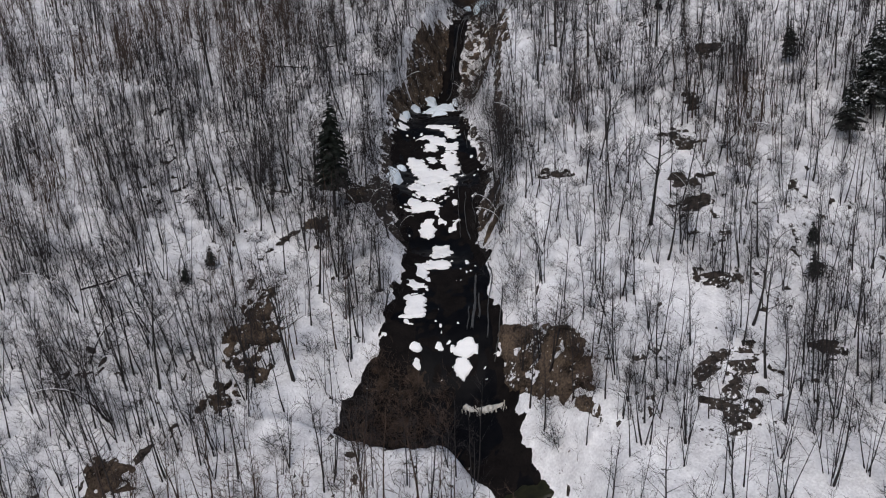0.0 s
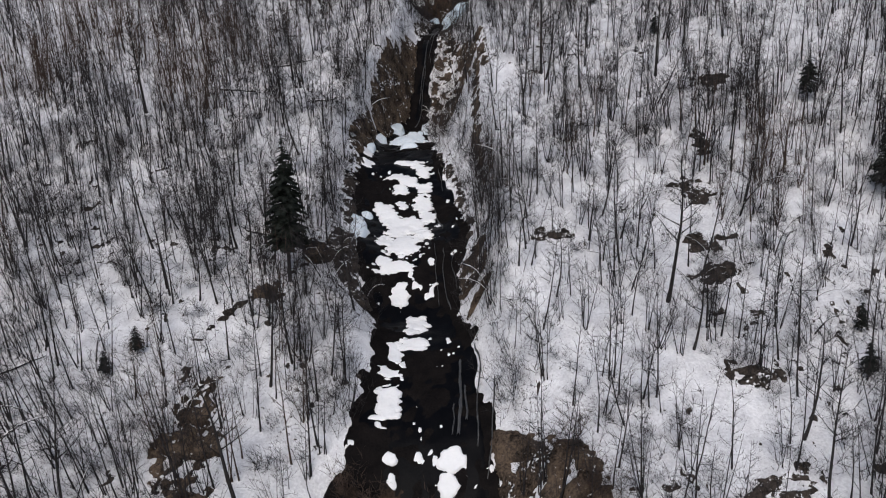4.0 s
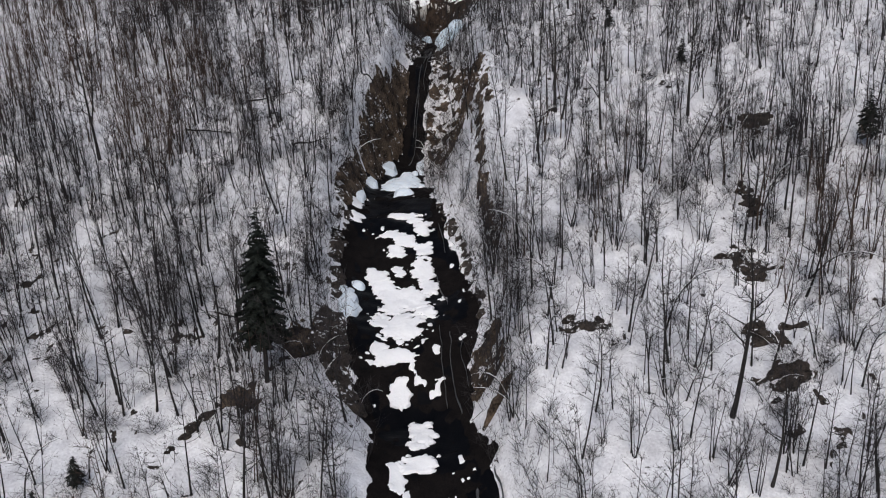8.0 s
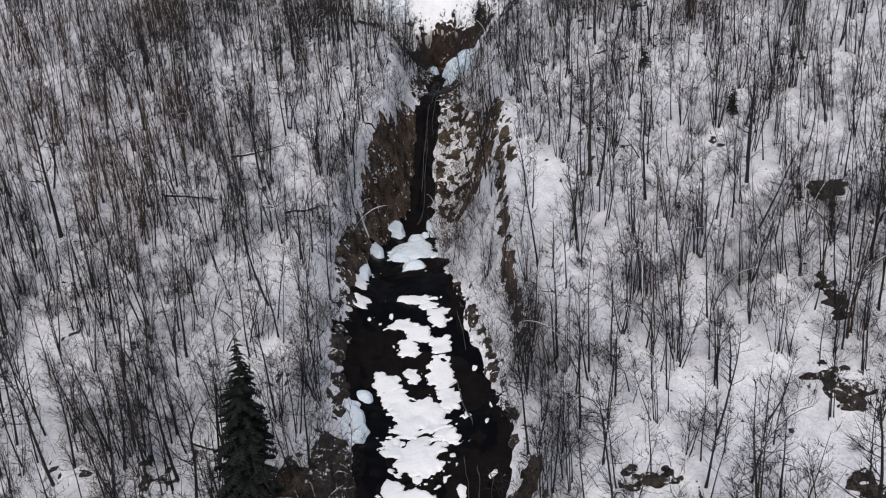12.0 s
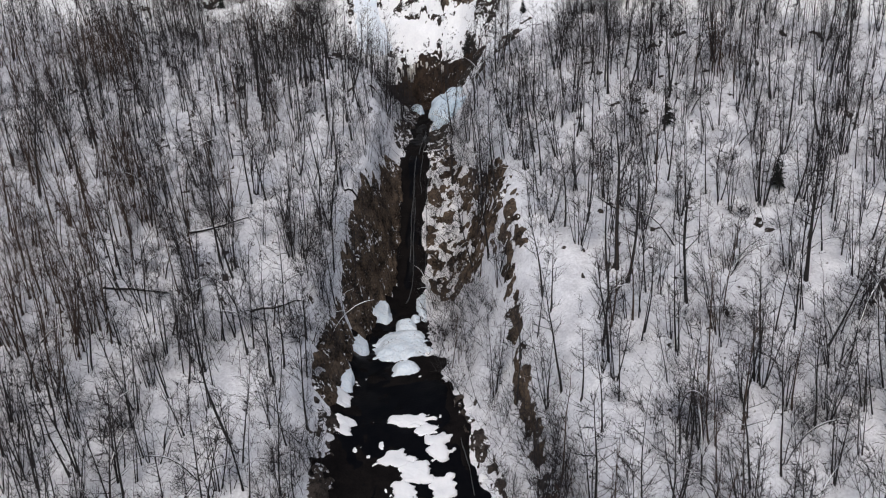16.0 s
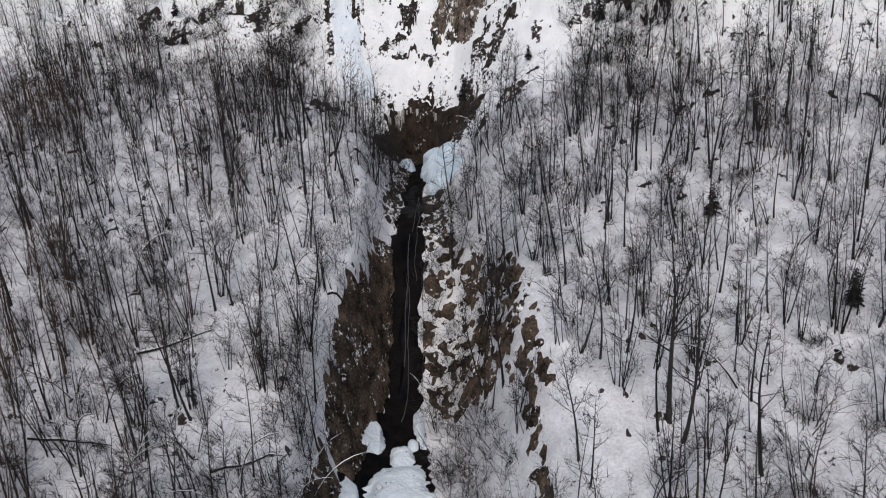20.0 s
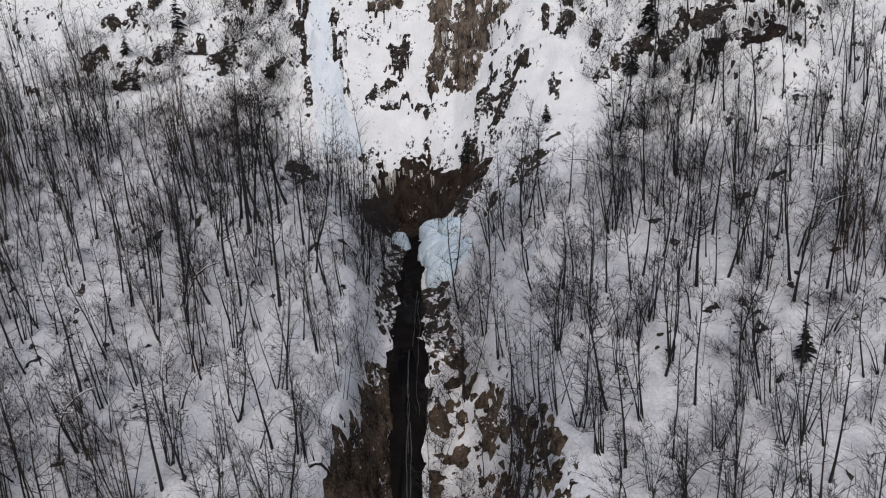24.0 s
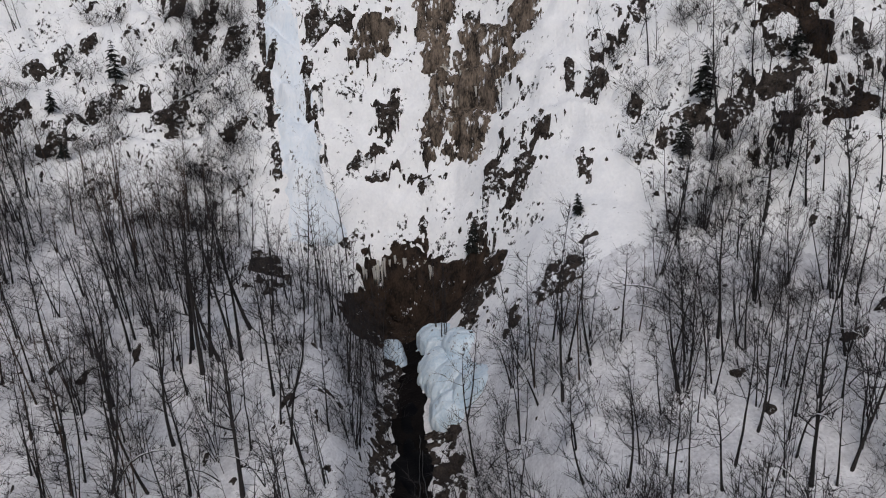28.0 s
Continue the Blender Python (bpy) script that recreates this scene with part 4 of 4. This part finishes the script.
for n, (x, y, size) in enumerate([(-30.0, 66.0, 1.1), (-26.5, 70.5, 1.0), (-34.5, 72.0, 1.2), (-29.5, 76.0, 0.9), (-38.0, 79.0, 1.1), (-24.0, 78.5, 0.8), (-33.0, 82.5, 1.2), (-22.5, 66.0, 0.8), (17.5, 72.0, 0.7), (31.0, 79.0, 0.8), (16.0, 108.0, 0.8), (24.5, 119.5, 0.8), (34.6, 150.2, 1.0), (31.5, 147.5, 0.9), (-33.5, 116.0, 1.0), (-30.0, 121.0, 0.9), (-43.0, 88.0, 1.1), (-36.0, 90.5, 1.0), (-29.0, 84.0, 0.8), (33.0, 111.0, 1.0), (36.0, 107.0, 1.1), (30.0, 112.5, 0.9), (19.0, 84.5, 0.6), (-13.0, 155.5, 0.7), (-23.5, 116.0, 0.9), (-19.0, 126.0, 0.8)]):
    plant("bent_tree", ARCH, n % len(ARCH), x, y, size, "leafless tree bowed over in an arch by snow", "tree", "bowed trees on the slope")


def fallen(x, y, long, turn, seed, label):
    """A trunk that lies on the slope with snow along its top."""
    r = random.Random(seed)
    way = Vector((math.cos(turn), math.sin(turn), 0))
    line = []
    for k in range(6):
        p = Vector((x, y, 0)) + way * long * (k / 5 - 0.5)
        line.append(Vector((p.x, p.y, float(land(p.x, p.y)) + 0.16)))
    radii = [0.15 - 0.02 * k for k in range(6)]
    ob = tagged(new("fallen_trunk"), label, "fallen tree", "fallen trunks")
    ob.matrix_basis = pose(*line[0])
    wood, cap = Wood(), Wood()
    wood.stem([p - line[0] for p in line], radii, 6)
    cap.stem([p - line[0] + Vector((0, 0, q * 0.75)) for p, q in zip(line, radii)], [q * 0.8 for q in radii], 5)
    log = mesh_object("trunk", wood.verts, wood.faces, BARK, ob)
    mesh_object("snow_cap", cap.verts, cap.faces, CLEAN_SNOW, log, "strip of snow lying along the trunk")
    for k in range(5):
        at = line[1 + k % 4] - line[0]
        limb = Wood()
        e = Vector((r.uniform(-1, 1), r.uniform(-1, 1), r.uniform(0.4, 1.2))).normalized() * r.uniform(0.6, 1.6)
        limb.stem([at, at + e * 0.6, at + e + Vector((0, 0, 0.1))], [0.04, 0.025, 0.01], 4)
        mesh_object("limb", limb.verts, limb.faces, BARK, ob)


for k, (x, y, long, turn) in enumerate([(-36.0, 83.0, 6, 0.5), (-16.0, 101.0, 6, -0.4), (8.0, 143.5, 3.4, 0.7), (-4.6, 142.6, 2.2, 0.5), (-24.0, 131.0, 6, -0.2), (-18.0, 140.0, 6, 0.3), (-11.5, 128.0, 5, 0.15)]):
    fallen(x, y, long, turn, 1100 + k, "fallen dark trunk with snow along its top")


def forest(name, spots, shapes, label, category, low=0.65, high=1.15, mat=TWIG):
    """Trees too many to count, joined into one object."""
    ready = []
    for trunks, limbs, twigs in shapes:
        w = joined(*trunks, *limbs, twigs)
        tri = [(f[0], f[k], f[k + 1]) for f in w.faces for k in range(1, len(f) - 1)]
        ready.append((np.array([tuple(v) for v in w.verts]), np.array(tri)))
    ground_z = land(np.array([s[0] for s in spots]), np.array([s[1] for s in spots]))
    leans = np.stack(lean(np.array([s[0] for s in spots]), np.array([s[1] for s in spots])), -1)
    all_v, all_f, total = [], [], 0
    for (x, y), z, (across, down) in zip(spots, ground_z, leans):
        v, tri = ready[rng.randrange(len(ready))]
        w, size = rng.uniform(0, 2 * math.pi), rng.uniform(low, high)
        c, s = math.cos(w) * size, math.sin(w) * size
        up = v[:, 2] * size
        all_v.append(np.stack([v[:, 0] * c - v[:, 1] * s + x + across * up, v[:, 0] * s + v[:, 1] * c + y + down * up, up + z], -1))
        all_f.append(tri + total)
        total += len(v)
    v, f = np.concatenate(all_v), np.concatenate(all_f)
    me = bpy.data.meshes.new(name)
    me.vertices.add(len(v))
    me.vertices.foreach_set("co", v.ravel())
    me.loops.add(f.size)
    me.loops.foreach_set("vertex_index", f.ravel())
    me.polygons.add(len(f))
    me.polygons.foreach_set("loop_start", np.arange(0, f.size, 3))
    me.update(calc_edges=True)
    me.materials.append(mat)
    return tagged(new(name, me), label, category, kind="stuff")


many = near[690:] + far + stand(-100, 95, 30, 48, 0.35, 6) + stand(-100, 95, -40, 30, 0.08, 7)
tint = rough(np.array([p[0] for p in many]), np.array([p[1] for p in many]), 16, 91, 2) > 0.22
forest("bare_forest", [p for p, q in zip(many, tint) if not q], FAR, "dense leafless forest of slender dark trees on snow", "forest")
forest("russet_forest", [p for p, q in zip(many, tint) if q], FAR, "thicket of leafless trees with russet-brown twigs on snow", "forest", mat=RUSSET)
forest("brush", stand(-48, 50, 58, 192, 0.3, 12) + stand(6, 40, 62, 122, 0.2, 14) + stand(-44, -5, 180, 200, 0.2, 13), BRUSH, "low spreading brush of fine leafless twigs in snow", "shrubs", 0.5, 1.1)
forest("saplings", stand(-55, 55, 58, 190, 0.9, 9) + stand(12, 48, 146, 176, 1.2, 10), WHIP, "thin leafless saplings and shrubs in snow", "shrubs", 0.5, 1.2)

r = np.random.default_rng(33)
scrub = [(x, y) for low_x, high_x, low_y, high_y, n in ((-14, -4.8, 188, 208, 170), (-36, -12, 190, 201, 80), (-34, -14, 198, 212, 60), (24, 48, 166, 180, 150)) for x, y in zip(r.uniform(low_x, high_x, n).tolist(), r.uniform(low_y, high_y, n).tolist())]
forest("cliff_scrub", scrub, WHIP + BRUSH, "thin leafless scrub on the cliff's snowy ledges", "shrubs", 0.6, 1.5)

r = np.random.default_rng(21)
ys = r.uniform(76, 178, 520)
off = r.uniform(0.2, 4.5, 520)
xs = np.where(r.random(520) < 0.45, west_edge(ys) - off, east_edge(ys) + off)
open_ice = (xs > stream_x(ys)) & (ys > 163)
forest("bank_saplings", list(zip(xs[~open_ice].tolist(), ys[~open_ice].tolist())), WHIP, "thin leafless saplings along the stream banks", "shrubs", 0.6, 1.5)

# russet shrubs by the lower pool
SHRUB = [grow(140 + s, 4.2, 7, 0.25, 0.22, 0.28, 14, 4, 0.006, 0, 3, 6) for s in range(3)]
for n, (x, y) in enumerate([(-7.6, 69.8), (-6.2, 68.6), (-5.0, 68.0), (-4.0, 69.4), (-3.0, 67.6), (-6.8, 71.6), (-4.6, 71.2), (9.6, 70.6), (11.0, 66.0), (8.4, 65.2), (9.8, 63.6), (11.6, 63.0), (12.6, 65.4), (-2.0, 69.5), (-1.0, 71.0), (-3.4, 71.4), (-5.8, 70.0), (-0.5, 68.6), (-2.2, 66.6), (-7.6, 68.0), (-6.4, 66.4), (-4.4, 65.6), (-8.4, 70.6), (-7.0, 73.2), (-5.6, 72.6)]):
    plant("shrub", SHRUB, n % 3, x, y, rng.uniform(0.8, 1.2), "russet leafless shrub of thin upright stems by the pool", "shrub", "shrubs by the pool", False, RUSSET)


# ---- conifers ----
def bough_mesh(seed, long):
    """A drooping bough: a rib with ragged flat sprays of needles on both sides."""
    r = random.Random(seed)
    n = 10
    v = [Vector((long * k / n, 0, -0.3 * long * (k / n) ** 2 + 0.05)) for k in range(n + 1)]
    f = []
    for k in range(n):
        g = (k + 0.5) / n
        for side in (-1, 1):
            wide = long * 0.4 * (1 - 0.7 * g) * r.uniform(0.7, 1.25)
            tip = v[k] + Vector((wide * 0.7, side * wide, -0.2 * wide - r.uniform(0, 0.1)))
            s = len(v)
            v += [tip, v[k] + Vector((0.05 * long, side * 0.25 * wide, -0.16 - 0.12 * wide))]
            f += [(k, k + 1, s), (k, s, s + 1), (k + 1, s + 1, s)]
    return v, f


def conifer(x, y, tall, bare, wide, seed, label, boughs_apart=True, levels=20, mat=NEEDLE):
    r = random.Random(seed)
    ob = tagged(new("conifer"), label, "conifer tree", "conifers")
    ob.matrix_basis = pose(x, y, float(land(x, y)), 0, 0, r.uniform(0, 360))
    trunk = Wood()
    trunk.stem([Vector((0, 0, -0.5)), Vector((0.03, 0, tall * 0.5)), Vector((0, 0.02, tall))], [0.014 * tall, 0.009 * tall, 0.01], 6)
    mesh_object("trunk", trunk.verts, trunk.faces, BARK, ob)
    kinds = []
    for k in range(5):
        v, f = bough_mesh(seed + k, 1.0)
        me = bpy.data.meshes.new("bough")
        me.from_pydata([tuple(p) for p in v], [], f)
        me.materials.append(mat)
        kinds.append((me, v, f))
    every = Wood()
    for n in range(levels):
        g = (n + 0.5) / levels
        z = tall * (bare + (0.985 - bare) * g)
        long = wide * (1 - g) ** 0.8 * (0.75 + 0.5 * r.random()) * min(1, 0.55 + 3 * g) + 0.18
        for b in range(9 if g < 0.7 else 6):
            m = pose(0, 0, z + r.uniform(-0.15, 0.15), 0, r.uniform(-8, 12), r.uniform(0, 360)) @ Matrix.Diagonal((long, long, long, 1))
            me, v, f = r.choice(kinds)
            if boughs_apart:
                o = new("bough", me)
                o.parent = ob
                o.matrix_basis = m
            else:
                start = len(every.verts)
                every.verts += [m @ p for p in v]
                every.faces += [tuple(i + start for i in q) for q in f]
    if not boughs_apart:
        tagged(mesh_object("crown", every.verts, every.faces, mat, ob, smooth=False), kind="stuff")
    return ob


conifer(-13.1, 93.6, 14.8, 0.24, 2.5, 201, "tall dark spruce with a bare lower trunk in snow", True, 30)
conifer(50.5, 97.0, 10.5, 0.2, 3.0, 203, "broad dark spruce dusted with snow among bare trees", False, 18, SNOWY_NEEDLE)
conifer(53.0, 101.0, 9.5, 0.2, 2.4, 204, "broad dark spruce dusted with snow among bare trees", False, 18, SNOWY_NEEDLE)
for k, (x, y, tall) in enumerate([(46.5, 93.5, 8.5), (55.0, 95.5, 11.0), (45.5, 109.0, 6.0), (34.6, 74.0, 3.0), (36.4, 78.6, 2.6), (-25.5, 84.5, 2.6), (-27.8, 82.8, 2.2)]):
    conifer(x, y, tall, 0.2, 0.22 * tall, 240 + k, "dark spruce dusted with snow among bare trees", False, 16, SNOWY_NEEDLE)
for k, (x, y, tall) in enumerate([(-19.5, 203.5, 4.6), (-26.0, 203.0, 2.6), (30.2, 172.6, 4.4), (27.6, 171.0, 3.6), (12.8, 181.0, 3.4), (19.3, 172.0, 1.8), (33.0, 128.0, 3.0), (27.0, 139.0, 2.8), (37.0, 171.0, 3.0), (-24.5, 198.5, 2.4), (16.5, 193.0, 3.5), (18.0, 192.5, 3.0)]):
    conifer(x, y, tall, 0.12, 0.24 * tall, 220 + k, "small sparse spruce standing on the snowy slope", False, 9, SNOWY_NEEDLE)

def lip(x, low_y, high):
    """How far up the plan the rock reaches that height."""
    y = low_y
    while float(land(x, y)) < high and y < low_y + 9:
        y += 0.1
    return y


hung = [(4.2, 61.0, 2.0), (4.9, 61.4, 2.8), (5.5, 61.8, 3.6), (6.1, 61.9, 4.0), (6.7, 61.7, 3.4), (7.3, 61.9, 3.8), (7.9, 61.6, 3.0), (8.6, 61.5, 2.4), (9.4, 61.4, 2.0), (3.4, 61.0, 1.6)]
icicles([(x, lip(x, 182.0, top) - 0.7, top, long) for x, top, long in hung], 5, "cluster of brownish icicles hanging over the rock hollow")
face = [(11.6, 75.0, 2.2), (12.4, 77.0, 3.0), (13.0, 79.0, 3.4), (13.8, 76.0, 2.6), (14.6, 78.5, 3.0), (15.4, 77.0, 2.4), (12.8, 74.0, 2.0), (14.2, 74.2, 1.8)]
icicles([(x, lip(x, 184.0, top) - 0.5, top, long) for x, top, long in face], 6, "cluster of brownish icicles hanging on the cliff face")
lower = [(1.4, 70.5), (2.0, 70.3), (2.6, 70.0), (3.2, 69.8), (3.8, 69.5), (4.4, 69.3), (5.0, 69.0)]
icicles([(x, y - 0.7, float(land(x, y)) + 0.45, 1.0) for x, y in lower], 7, "short pale icicles hanging from the frozen lip", 0.05)
